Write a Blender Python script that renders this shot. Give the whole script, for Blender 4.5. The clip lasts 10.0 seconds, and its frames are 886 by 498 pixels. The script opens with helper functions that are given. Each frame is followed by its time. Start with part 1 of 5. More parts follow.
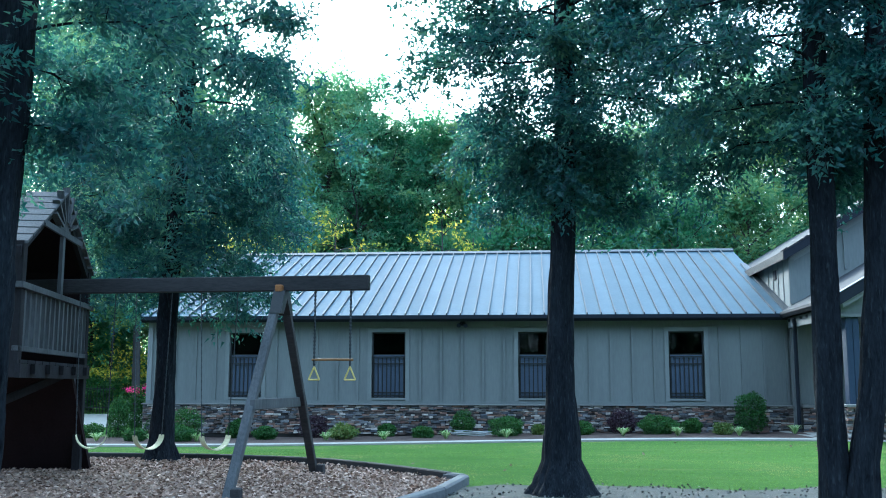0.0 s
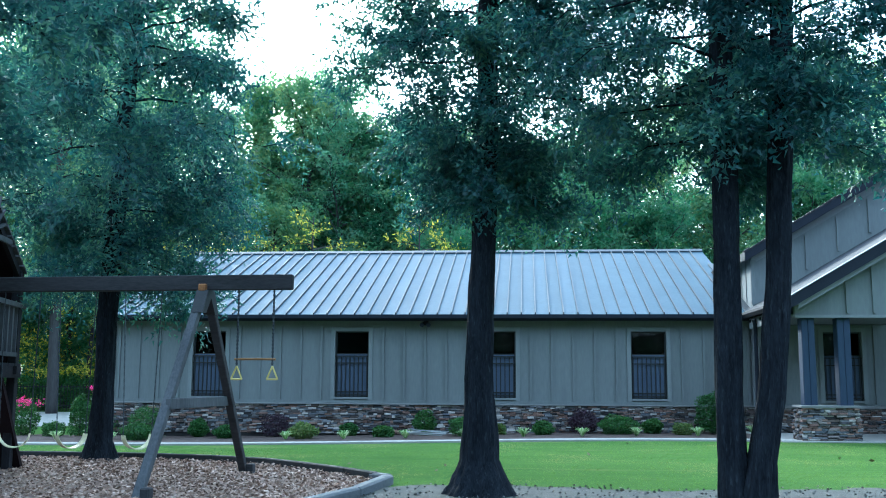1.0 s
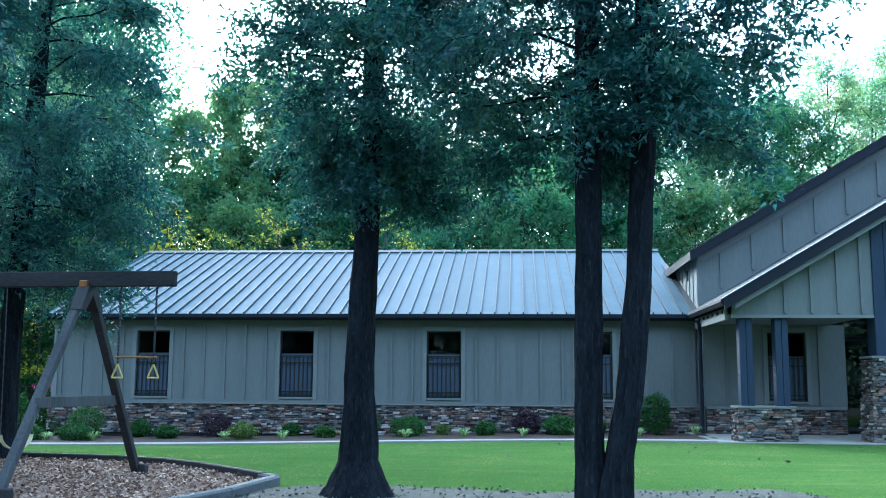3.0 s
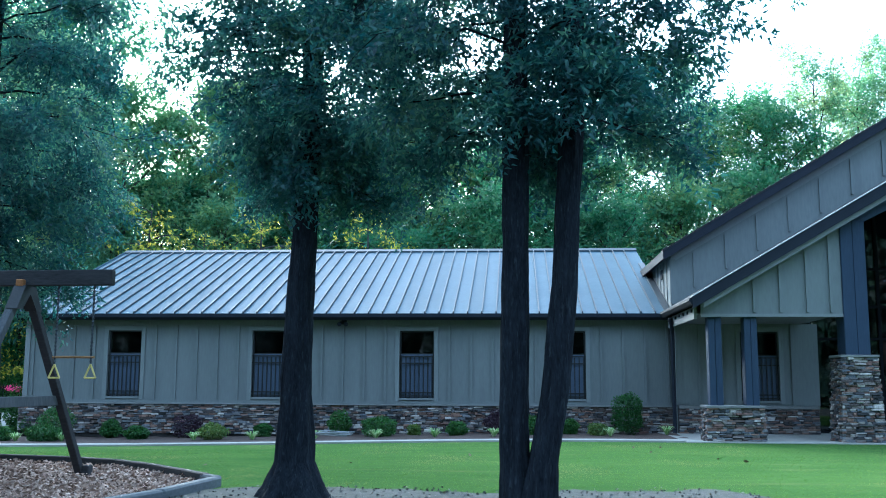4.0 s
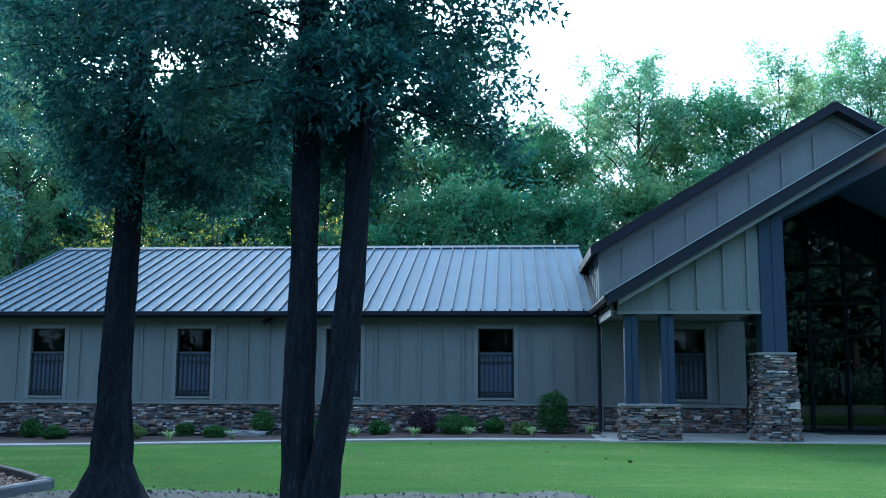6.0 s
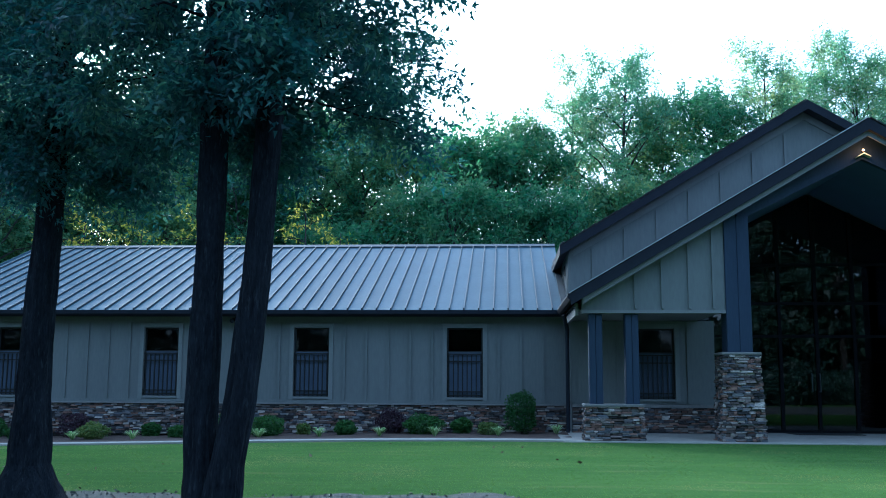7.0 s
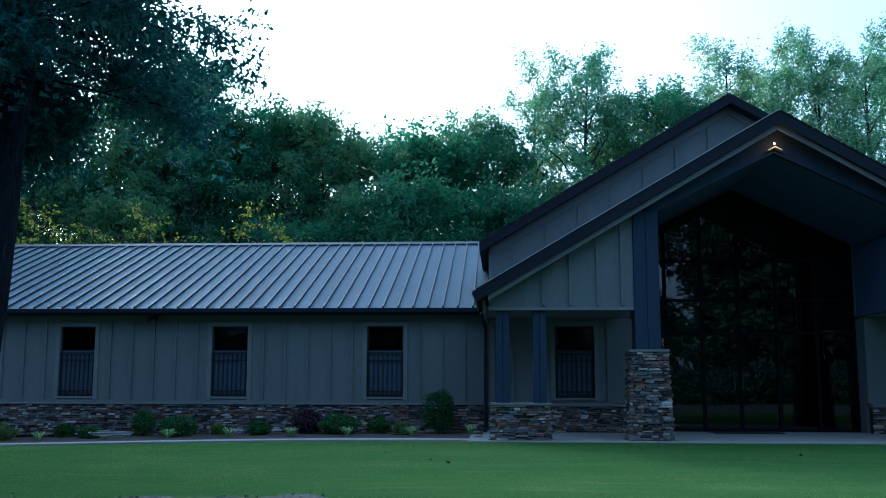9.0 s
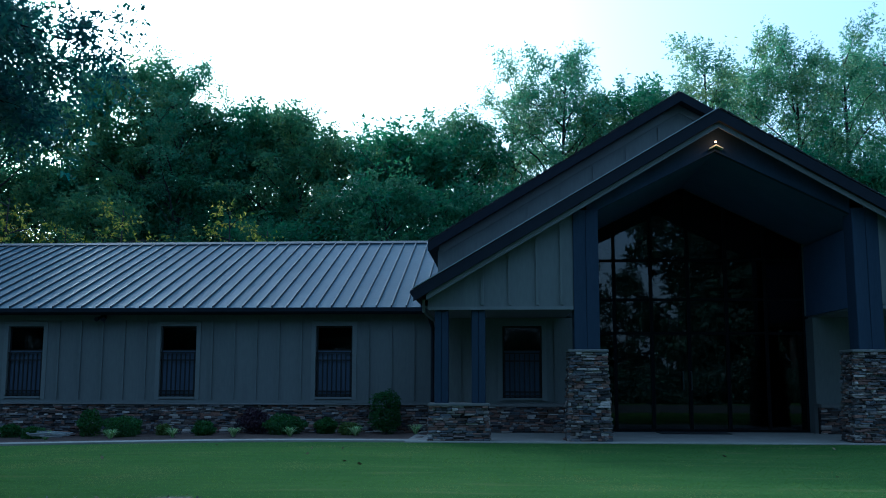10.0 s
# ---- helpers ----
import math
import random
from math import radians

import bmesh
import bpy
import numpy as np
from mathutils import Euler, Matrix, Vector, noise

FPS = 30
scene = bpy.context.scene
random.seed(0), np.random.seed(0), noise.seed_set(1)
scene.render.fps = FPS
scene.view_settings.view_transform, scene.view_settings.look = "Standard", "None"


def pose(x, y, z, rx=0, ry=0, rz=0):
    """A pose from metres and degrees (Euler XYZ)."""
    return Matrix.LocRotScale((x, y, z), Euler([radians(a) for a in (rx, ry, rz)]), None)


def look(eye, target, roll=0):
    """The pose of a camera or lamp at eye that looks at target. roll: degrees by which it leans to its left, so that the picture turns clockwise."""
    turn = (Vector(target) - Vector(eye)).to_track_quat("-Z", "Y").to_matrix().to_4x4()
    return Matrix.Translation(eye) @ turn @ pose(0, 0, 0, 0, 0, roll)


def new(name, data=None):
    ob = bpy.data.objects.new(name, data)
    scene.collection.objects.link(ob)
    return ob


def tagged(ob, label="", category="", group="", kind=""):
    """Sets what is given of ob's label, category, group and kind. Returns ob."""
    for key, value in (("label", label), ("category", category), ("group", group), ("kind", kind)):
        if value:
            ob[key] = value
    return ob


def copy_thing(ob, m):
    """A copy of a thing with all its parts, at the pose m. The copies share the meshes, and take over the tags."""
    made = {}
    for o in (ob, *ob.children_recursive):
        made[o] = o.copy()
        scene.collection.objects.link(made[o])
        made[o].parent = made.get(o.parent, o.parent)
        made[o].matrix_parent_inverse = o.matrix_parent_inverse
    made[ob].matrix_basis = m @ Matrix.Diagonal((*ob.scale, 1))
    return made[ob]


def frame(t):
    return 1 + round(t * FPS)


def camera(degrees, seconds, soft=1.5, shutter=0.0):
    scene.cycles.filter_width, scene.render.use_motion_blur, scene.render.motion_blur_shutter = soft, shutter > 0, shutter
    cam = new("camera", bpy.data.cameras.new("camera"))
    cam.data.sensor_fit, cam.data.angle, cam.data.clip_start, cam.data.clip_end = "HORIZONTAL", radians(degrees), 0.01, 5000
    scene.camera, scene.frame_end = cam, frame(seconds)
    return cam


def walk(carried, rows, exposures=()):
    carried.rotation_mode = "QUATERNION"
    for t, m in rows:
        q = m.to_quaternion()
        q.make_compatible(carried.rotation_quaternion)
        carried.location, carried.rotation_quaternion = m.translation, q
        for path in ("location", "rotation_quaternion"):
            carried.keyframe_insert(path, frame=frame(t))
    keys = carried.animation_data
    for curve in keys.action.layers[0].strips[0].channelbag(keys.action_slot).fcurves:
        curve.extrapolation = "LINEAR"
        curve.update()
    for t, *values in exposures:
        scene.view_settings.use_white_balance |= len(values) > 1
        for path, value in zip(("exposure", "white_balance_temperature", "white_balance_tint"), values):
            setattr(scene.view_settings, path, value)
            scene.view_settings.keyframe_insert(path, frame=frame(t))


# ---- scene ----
cam = camera(49.2, 10.0, soft=1.0)
PATH = [
    (0, (7.687, -24.141, 1.103), (7.504, -22.169, 1.38), 0.1),
    (0.5, (8.09, -24.1, 1.126), (7.913, -22.127, 1.4), 0.3),
    (1, (8.456, -24.063, 1.117), (8.284, -22.09, 1.392), 0.3),
    (1.5, (8.795, -24.012, 1.113), (8.627, -22.038, 1.389), 0.3),
    (2, (9.087, -23.965, 1.116), (8.923, -21.991, 1.391), 0.3),
    (2.5, (9.34, -23.864, 1.103), (9.182, -21.89, 1.38), 0.4),
    (4, (10.13, -23.615, 1.104), (9.983, -21.64, 1.381), 0.3),
    (4.5, (10.591, -23.511, 1.097), (10.448, -21.536, 1.374), 0.3),
    (5, (11.002, -23.421, 1.098), (10.863, -21.445, 1.375), 0.2),
    (5.5, (11.374, -23.285, 1.113), (11.237, -21.309, 1.388), 0.2),
    (7, (12.384, -22.941, 1.119), (12.254, -20.964, 1.392), 0.3),
    (7.5, (12.703, -22.832, 1.124), (12.579, -20.855, 1.396), 0.3),
    (8, (13.089, -22.701, 1.127), (12.969, -20.723, 1.398), 0.1),
    (8.5, (13.568, -22.58, 1.128), (13.449, -20.602, 1.4), 0.1),
    (9, (14.076, -22.467, 1.092), (13.959, -20.49, 1.366), 0.1),
    (9.5, (14.681, -22.327, 1.066), (14.561, -20.349, 1.343), 0.1),
    (10, (15.234, -22.261, 1.106), (15.117, -20.283, 1.379), 0.1),
]
walk(cam, [(t, look(eye, target, roll)) for t, eye, target, roll in PATH],
     exposures=[(0.0, 2.3, 4620, -2), (2.5, 2.25, 4560, -1), (5.0, 1.92, 4450, 1), (7.5, 1.12, 4200, 3), (8.7, 0.68, 4090, 2), (10.0, 0.06, 3980, -2)])

# ---- world and sun ----
SUN_AZ, SUN_EL = -30.0, 24.0          # degrees from north (+y), towards east (+x); above the horizon
world = bpy.data.worlds.new("sky")
world.use_nodes = True
scene.world = world
wn = world.node_tree.nodes
sky = wn.new("ShaderNodeTexSky")
sky.sky_type = "NISHITA"
sky.sun_disc = False
sky.sun_elevation, sky.sun_rotation = radians(SUN_EL), radians(SUN_AZ)
sky.air_density, sky.dust_density, sky.ozone_density = 1.0, 7.0, 1.0
wn["Background"].inputs["Strength"].default_value = 0.12
# thin even haze over the clear sky
haze = wn.new("ShaderNodeMixRGB")
haze.blend_type = "ADD"
haze.inputs["Fac"].default_value = 1.0
haze.inputs["Color2"].default_value = (3.2, 3.3, 3.0, 1)
world.node_tree.links.new(sky.outputs["Color"], haze.inputs["Color1"])
world.node_tree.links.new(haze.outputs["Color"], wn["Background"].inputs["Color"])
sun_dir = Vector((math.sin(radians(SUN_AZ)) * math.cos(radians(SUN_EL)), math.cos(radians(SUN_AZ)) * math.cos(radians(SUN_EL)), math.sin(radians(SUN_EL))))
sun = new("sun", bpy.data.lights.new("sun", "SUN"))
sun.data.energy, sun.data.angle, sun.data.color = 2.5, radians(9), (1.0, 0.84, 0.6)
sun.matrix_world = look(sun_dir * 60, (0, 0, 0))

# ---- materials ----
def mat(name, low, high, rough=0.7, metal=0.0, scale=6.0, fine=60.0, bump=0.15, stretch=(1, 1, 1), obj_random=0.0, spec=0.4, thick=0.0, wear=0.0, wear_col=(0.3, 0.3, 0.3)):
    """A two-scale noise material between two base colours; obj_random shifts the mix from object to object; thick lets light through (leaves)."""
    m = bpy.data.materials.new(name)
    m.use_nodes = True
    n, l = m.node_tree.nodes, m.node_tree.links
    bsdf = n["Principled BSDF"]
    co = n.new("ShaderNodeTexCoord")
    mp = n.new("ShaderNodeMapping")
    mp.inputs["Scale"].default_value = stretch
    l.new(co.outputs["Object"], mp.inputs["Vector"])
    a, b = n.new("ShaderNodeTexNoise"), n.new("ShaderNodeTexNoise")
    a.inputs["Scale"].default_value, b.inputs["Scale"].default_value = scale, fine
    a.inputs["Detail"].default_value, b.inputs["Detail"].default_value = 5, 6
    l.new(mp.outputs["Vector"], a.inputs["Vector"])
    l.new(mp.outputs["Vector"], b.inputs["Vector"])
    mix = n.new("ShaderNodeMath"); mix.operation = "MULTIPLY_ADD"
    mix.inputs[1].default_value, mix.inputs[2].default_value = 0.5, 0.0
    l.new(b.outputs["Fac"], mix.inputs[0])
    add = n.new("ShaderNodeMath"); add.operation = "MULTIPLY_ADD"
    add.inputs[1].default_value = 0.5
    l.new(a.outputs["Fac"], add.inputs[0]); l.new(mix.outputs[0], add.inputs[2])
    fac = add.outputs[0]
    if obj_random:
        info = n.new("ShaderNodeObjectInfo")
        r = n.new("ShaderNodeMath"); r.operation = "MULTIPLY_ADD"
        r.inputs[1].default_value, r.inputs[2].default_value = obj_random, -obj_random / 2
        l.new(info.outputs["Random"], r.inputs[0])
        s = n.new("ShaderNodeMath"); s.operation = "ADD"
        l.new(fac, s.inputs[0]); l.new(r.outputs[0], s.inputs[1])
        fac = s.outputs[0]
    ramp = n.new("ShaderNodeValToRGB")
    ramp.color_ramp.elements[0].position, ramp.color_ramp.elements[1].position = 0.3, 0.7
    ramp.color_ramp.elements[0].color, ramp.color_ramp.elements[1].color = (*low, 1), (*high, 1)
    l.new(fac, ramp.inputs["Fac"])
    col = ramp.outputs["Color"]
    if wear:
        w = n.new("ShaderNodeTexNoise"); w.inputs["Scale"].default_value = scale * 2.7; w.inputs["Detail"].default_value = 8
        l.new(mp.outputs["Vector"], w.inputs["Vector"])
        wr = n.new("ShaderNodeValToRGB")
        wr.color_ramp.elements[0].position, wr.color_ramp.elements[1].position = 0.58, 0.72
        wr.color_ramp.elements[1].color = (wear, wear, wear, 1)
        l.new(w.outputs["Fac"], wr.inputs["Fac"])
        mx = n.new("ShaderNodeMixRGB"); mx.inputs["Color2"].default_value = (*wear_col, 1)
        l.new(wr.outputs["Color"], mx.inputs["Fac"]); l.new(col, mx.inputs["Color1"])
        col = mx.outputs["Color"]
    l.new(col, bsdf.inputs["Base Color"])
    bsdf.inputs["Roughness"].default_value, bsdf.inputs["Metallic"].default_value = rough, metal
    bsdf.inputs["Specular IOR Level"].default_value = spec
    if bump:
        bp = n.new("ShaderNodeBump"); bp.inputs["Strength"].default_value, bp.inputs["Distance"].default_value = bump, 0.02
        l.new(fac if not obj_random else add.outputs[0], bp.inputs["Height"]); l.new(bp.outputs["Normal"], bsdf.inputs["Normal"])
    if thick:
        tr = n.new("ShaderNodeBsdfTranslucent")
        hs = n.new("ShaderNodeHueSaturation"); hs.inputs["Hue"].default_value, hs.inputs["Saturation"].default_value, hs.inputs["Value"].default_value = 0.47, 1.15, 1.7
        l.new(col, hs.inputs["Color"]); l.new(hs.outputs["Color"], tr.inputs["Color"])
        ms = n.new("ShaderNodeMixShader"); ms.inputs["Fac"].default_value = thick
        l.new(bsdf.outputs[0], ms.inputs[1]); l.new(tr.outputs[0], ms.inputs[2])
        l.new(ms.outputs[0], n["Material Output"].inputs["Surface"])
    return m


def leaf_mat(name, cols, thick=0.4, rough=0.5, spec=0.35, per_object=0.0, clump=0.0, clump_scale=1.3):
    """Leaves: every leaf takes its own colour from the ramp."""
    m = bpy.data.materials.new(name)
    m.use_nodes = True
    n, l = m.node_tree.nodes, m.node_tree.links
    bsdf = n["Principled BSDF"]
    geo = n.new("ShaderNodeNewGeometry")
    ramp = n.new("ShaderNodeValToRGB")
    e = ramp.color_ramp.elements
    e[0].color, e[1].color = (*cols[0], 1), (*cols[-1], 1)
    for i, c in enumerate(cols[1:-1]):
        e.new((i + 1) / (len(cols) - 1)).color = (*c, 1)
    fac = geo.outputs["Random Per Island"]
    if clump:
        no = n.new("ShaderNodeTexNoise"); no.inputs["Scale"].default_value, no.inputs["Detail"].default_value = clump_scale, 3
        l.new(geo.outputs["Position"], no.inputs["Vector"])
        mr = n.new("ShaderNodeMapRange"); mr.inputs["From Min"].default_value, mr.inputs["From Max"].default_value = 0.34, 0.66
        l.new(no.outputs["Fac"], mr.inputs["Value"])
        mx = n.new("ShaderNodeMix"); mx.inputs["Factor"].default_value = clump
        l.new(fac, mx.inputs["A"]); l.new(mr.outputs["Result"], mx.inputs["B"])
        fac = mx.outputs["Result"]
    if per_object:
        info = n.new("ShaderNodeObjectInfo")
        k = n.new("ShaderNodeMath"); k.operation = "MULTIPLY"; k.inputs[1].default_value = 1 - per_object
        k2 = n.new("ShaderNodeMath"); k2.operation = "MULTIPLY_ADD"; k2.inputs[1].default_value = per_object
        l.new(fac, k.inputs[0]); l.new(info.outputs["Random"], k2.inputs[0]); l.new(k.outputs[0], k2.inputs[2])
        fac = k2.outputs[0]
    l.new(fac, ramp.inputs["Fac"])
    l.new(ramp.outputs["Color"], bsdf.inputs["Base Color"])
    bsdf.inputs["Roughness"].default_value = rough
    bsdf.inputs["Specular IOR Level"].default_value = spec
    tr = n.new("ShaderNodeBsdfTranslucent")
    hs = n.new("ShaderNodeHueSaturation"); hs.inputs["Hue"].default_value, hs.inputs["Saturation"].default_value, hs.inputs["Value"].default_value = 0.465, 1.1, 1.9
    l.new(ramp.outputs["Color"], hs.inputs["Color"]); l.new(hs.outputs["Color"], tr.inputs["Color"])
    ms = n.new("ShaderNodeMixShader"); ms.inputs["Fac"].default_value = thick
    l.new(bsdf.outputs[0], ms.inputs[1]); l.new(tr.outputs[0], ms.inputs[2])
    l.new(ms.outputs[0], n["Material Output"].inputs["Surface"])
    return m


def piece_mat(name, cols, rough=0.85, scale=9.0, bump=0.4):
    """Stones and chips: each object takes its own colour from the ramp, with grain."""
    m = bpy.data.materials.new(name)
    m.use_nodes = True
    n, l = m.node_tree.nodes, m.node_tree.links
    bsdf = n["Principled BSDF"]
    info, geo = n.new("ShaderNodeObjectInfo"), n.new("ShaderNodeNewGeometry")
    s = n.new("ShaderNodeMath"); s.operation = "ADD"
    fr = n.new("ShaderNodeMath"); fr.operation = "FRACT"
    l.new(info.outputs["Random"], s.inputs[0]); l.new(geo.outputs["Random Per Island"], s.inputs[1]); l.new(s.outputs[0], fr.inputs[0])
    ramp = n.new("ShaderNodeValToRGB")
    e = ramp.color_ramp.elements
    ramp.color_ramp.interpolation = "CONSTANT"
    e[0].color, e[1].color = (*cols[0], 1), (*cols[-1], 1)
    e[1].position = (len(cols) - 1) / len(cols)
    for i, c in enumerate(cols[1:-1]):
        e.new((i + 1) / len(cols)).color = (*c, 1)
    l.new(fr.outputs[0], ramp.inputs["Fac"])
    co, no = n.new("ShaderNodeTexCoord"), n.new("ShaderNodeTexNoise")
    no.inputs["Scale"].default_value, no.inputs["Detail"].default_value = scale, 8
    l.new(geo.outputs["Position"], no.inputs["Vector"])
    mr = n.new("ShaderNodeMapRange"); mr.inputs["To Min"].default_value, mr.inputs["To Max"].default_value = 0.55, 1.4
    l.new(no.outputs["Fac"], mr.inputs["Value"])
    mx = n.new("ShaderNodeMixRGB"); mx.blend_type = "MULTIPLY"; mx.inputs["Fac"].default_value = 1
    l.new(ramp.outputs["Color"], mx.inputs["Color1"]); l.new(mr.outputs["Result"], mx.inputs["Color2"])
    l.new(mx.outputs["Color"], bsdf.inputs["Base Color"])
    bsdf.inputs["Roughness"].default_value = rough
    bp = n.new("ShaderNodeBump"); bp.inputs["Strength"].default_value, bp.inputs["Distance"].default_value = bump, 0.03
    l.new(no.outputs["Fac"], bp.inputs["Height"]); l.new(bp.outputs["Normal"], bsdf.inputs["Normal"])
    return m


def glass_mat(name, tint, clear, ior=1.33):
    """Window glass: clear or tinted sheet with a mirror-like surface whose gloss follows the angle."""
    m = bpy.data.materials.new(name)
    m.use_nodes = True
    n, l = m.node_tree.nodes, m.node_tree.links
    n.remove(n["Principled BSDF"])
    fr = n.new("ShaderNodeFresnel"); fr.inputs["IOR"].default_value = ior
    tr = n.new("ShaderNodeBsdfTransparent"); tr.inputs["Color"].default_value = (*[c * clear for c in tint], 1)
    gl = n.new("ShaderNodeBsdfGlossy"); gl.inputs["Roughness"].default_value = 0.015
    ms = n.new("ShaderNodeMixShader")
    l.new(fr.outputs[0], ms.inputs["Fac"]); l.new(tr.outputs[0], ms.inputs[1]); l.new(gl.outputs[0], ms.inputs[2])
    l.new(ms.outputs[0], n["Material Output"].inputs["Surface"])
    return m


M_SIDING = mat("siding_paint", (0.116, 0.126, 0.127), (0.16, 0.172, 0.172), 0.75, scale=0.9, fine=24, bump=0.12, stretch=(1, 1, 0.2), wear=0.35, wear_col=(0.095, 0.105, 0.107))
M_TRIM = mat("trim_paint", (0.145, 0.152, 0.156), (0.195, 0.203, 0.207), 0.6, scale=2, fine=40, bump=0.08)
M_CASING = mat("window_casing_paint", (0.136, 0.147, 0.149), (0.18, 0.193, 0.195), 0.7, scale=2, fine=40, bump=0.08)
M_DARKTRIM = mat("dark_trim_paint", (0.011, 0.013, 0.02), (0.018, 0.021, 0.031), 0.75, scale=3, fine=50, bump=0.06, spec=0.15)
M_POST = mat("dark_stained_timber", (0.02, 0.031, 0.058), (0.033, 0.047, 0.081), 0.7, scale=3, fine=45, bump=0.2, stretch=(1, 1, 0.12), spec=0.25)
M_ROOFMETAL = mat("galvanised_roof_steel", (0.056, 0.091, 0.12), (0.079, 0.12, 0.155), 0.62, 0.1, scale=1.1, fine=14, bump=0.03, obj_random=0.3, spec=0.15, wear=0.3, wear_col=(0.049, 0.076, 0.096))
# The seams' shadow side is put into this darker steel.
M_SEAM = mat("darkened_roof_steel", (0.024, 0.034, 0.045), (0.044, 0.057, 0.074), 0.5, 0.4, scale=3, fine=30, bump=0.03)
M_DARKROOF = mat("dark_shingle", (0.02, 0.021, 0.026), (0.045, 0.047, 0.055), 0.85, scale=8, fine=70, bump=0.5)
M_STONE = piece_mat("ledge_stone", [(0.102, 0.077, 0.067), (0.192, 0.162, 0.150), (0.048, 0.044, 0.049), (0.150, 0.090, 0.072), (0.408, 0.372, 0.342), (0.090, 0.096, 0.113), (0.120, 0.114, 0.118), (0.216, 0.134, 0.103), (0.026, 0.025, 0.028), (0.162, 0.162, 0.174), (0.072, 0.056, 0.053), (0.276, 0.246, 0.222)], scale=18.0, bump=1.0)
M_CAP = mat("stone_cap", (0.13, 0.13, 0.13), (0.2, 0.2, 0.195), 0.85, scale=5, fine=50, bump=0.4)
M_MORTAR = mat("dark_mortar", (0.015, 0.014, 0.014), (0.03, 0.028, 0.027), 0.95, scale=12, fine=90, bump=0.4)
M_CONCRETE = mat("concrete", (0.24, 0.235, 0.215), (0.33, 0.32, 0.295), 0.85, scale=1.5, fine=45, bump=0.2, wear=0.4, wear_col=(0.17, 0.165, 0.15))
M_GRASS_SOIL = mat("lawn_soil", (0.048, 0.098, 0.027), (0.09, 0.15, 0.04), 1.0, scale=0.9, fine=5, bump=0.05, stretch=(0.2, 1, 1), wear=0.7, wear_col=(0.145, 0.165, 0.064), spec=0.0)
M_LITTER = mat("gravel_and_leaf_litter", (0.024, 0.026, 0.023), (0.085, 0.088, 0.08), 0.95, scale=9, fine=55, bump=1.0, wear=0.6, wear_col=(0.03, 0.045, 0.022))
M_BEDMULCH = mat("bed_mulch", (0.03, 0.021, 0.018), (0.1, 0.07, 0.058), 0.95, scale=7, fine=60, bump=1.0)
M_CHIPBED = mat("wood_chip_bed", (0.11, 0.076, 0.058), (0.24, 0.17, 0.135), 0.95, scale=8, fine=55, bump=1.0)
M_CHIP = piece_mat("wood_chip", [(0.368, 0.259, 0.196), (0.230, 0.155, 0.115), (0.483, 0.368, 0.299), (0.127, 0.081, 0.060), (0.310, 0.213, 0.161)], scale=30, bump=0.2)
M_PEBBLE = piece_mat("gravel_stone", [(0.1, 0.105, 0.1), (0.12, 0.122, 0.115), (0.085, 0.09, 0.084), (0.16, 0.157, 0.147), (0.095, 0.09, 0.08)], scale=30, bump=0.2)
M_LEAFLITTER = piece_mat("fallen_leaf", [(0.2, 0.15, 0.1), (0.14, 0.105, 0.07), (0.24, 0.19, 0.12), (0.12, 0.095, 0.065)], scale=30, bump=0.2)
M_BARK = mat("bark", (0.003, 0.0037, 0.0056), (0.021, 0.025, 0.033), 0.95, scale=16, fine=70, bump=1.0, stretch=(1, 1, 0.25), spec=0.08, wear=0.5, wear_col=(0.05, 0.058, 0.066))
M_FARBARK = mat("far_bark", (0.022, 0.021, 0.023), (0.06, 0.056, 0.055), 0.95, scale=4, fine=20, bump=0.6, stretch=(1, 1, 0.2))
# One timber in a shaded and a lit tone, light put into colour.
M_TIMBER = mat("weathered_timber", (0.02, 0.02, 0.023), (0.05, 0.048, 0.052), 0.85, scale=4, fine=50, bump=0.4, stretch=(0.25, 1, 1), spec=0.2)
M_LITTIMBER = mat("lit_weathered_timber", (0.045, 0.048, 0.055), (0.11, 0.115, 0.125), 0.85, scale=4, fine=50, bump=0.4, stretch=(1, 1, 0.2), spec=0.2)
# Playhouse timber with shade in its colour; its lit rails use the paler timber.
M_TOWER = mat("shaded_playhouse_timber", (0.009, 0.0085, 0.011), (0.024, 0.023, 0.028), 0.85, scale=4, fine=50, bump=0.4, stretch=(1, 1, 0.3), spec=0.2)
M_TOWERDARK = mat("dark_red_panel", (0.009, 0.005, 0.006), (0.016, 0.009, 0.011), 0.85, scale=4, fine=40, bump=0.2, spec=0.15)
M_BORDER = mat("landscape_timber", (0.07, 0.075, 0.085), (0.14, 0.15, 0.16), 0.85, scale=3, fine=40, bump=0.4, stretch=(0.4, 0.4, 1))
M_BORDERDARK = mat("black_edging", (0.015, 0.015, 0.016), (0.03, 0.03, 0.032), 0.8, scale=4, fine=40, bump=0.2)
M_CHAIN = mat("dark_galvanised_chain", (0.035, 0.04, 0.048), (0.07, 0.078, 0.088), 0.5, 0.6, scale=20, fine=100, bump=0.1)
M_PALE = mat("pale_yellow_rubber", (0.6, 0.56, 0.35), (0.72, 0.68, 0.46), 0.55, scale=6, fine=40, bump=0.05)
M_RING = mat("faded_yellow_plastic", (0.5, 0.4, 0.1), (0.6, 0.5, 0.16), 0.5, scale=6, fine=40, bump=0.04)
M_RUSTY = mat("rusty_orange_steel", (0.2, 0.085, 0.03), (0.32, 0.15, 0.05), 0.7, 0.2, scale=20, fine=80, bump=0.2)
M_HONEY = mat("honey_wood", (0.16, 0.08, 0.025), (0.28, 0.15, 0.05), 0.6, scale=6, fine=50, bump=0.1, stretch=(0.2, 1, 1))
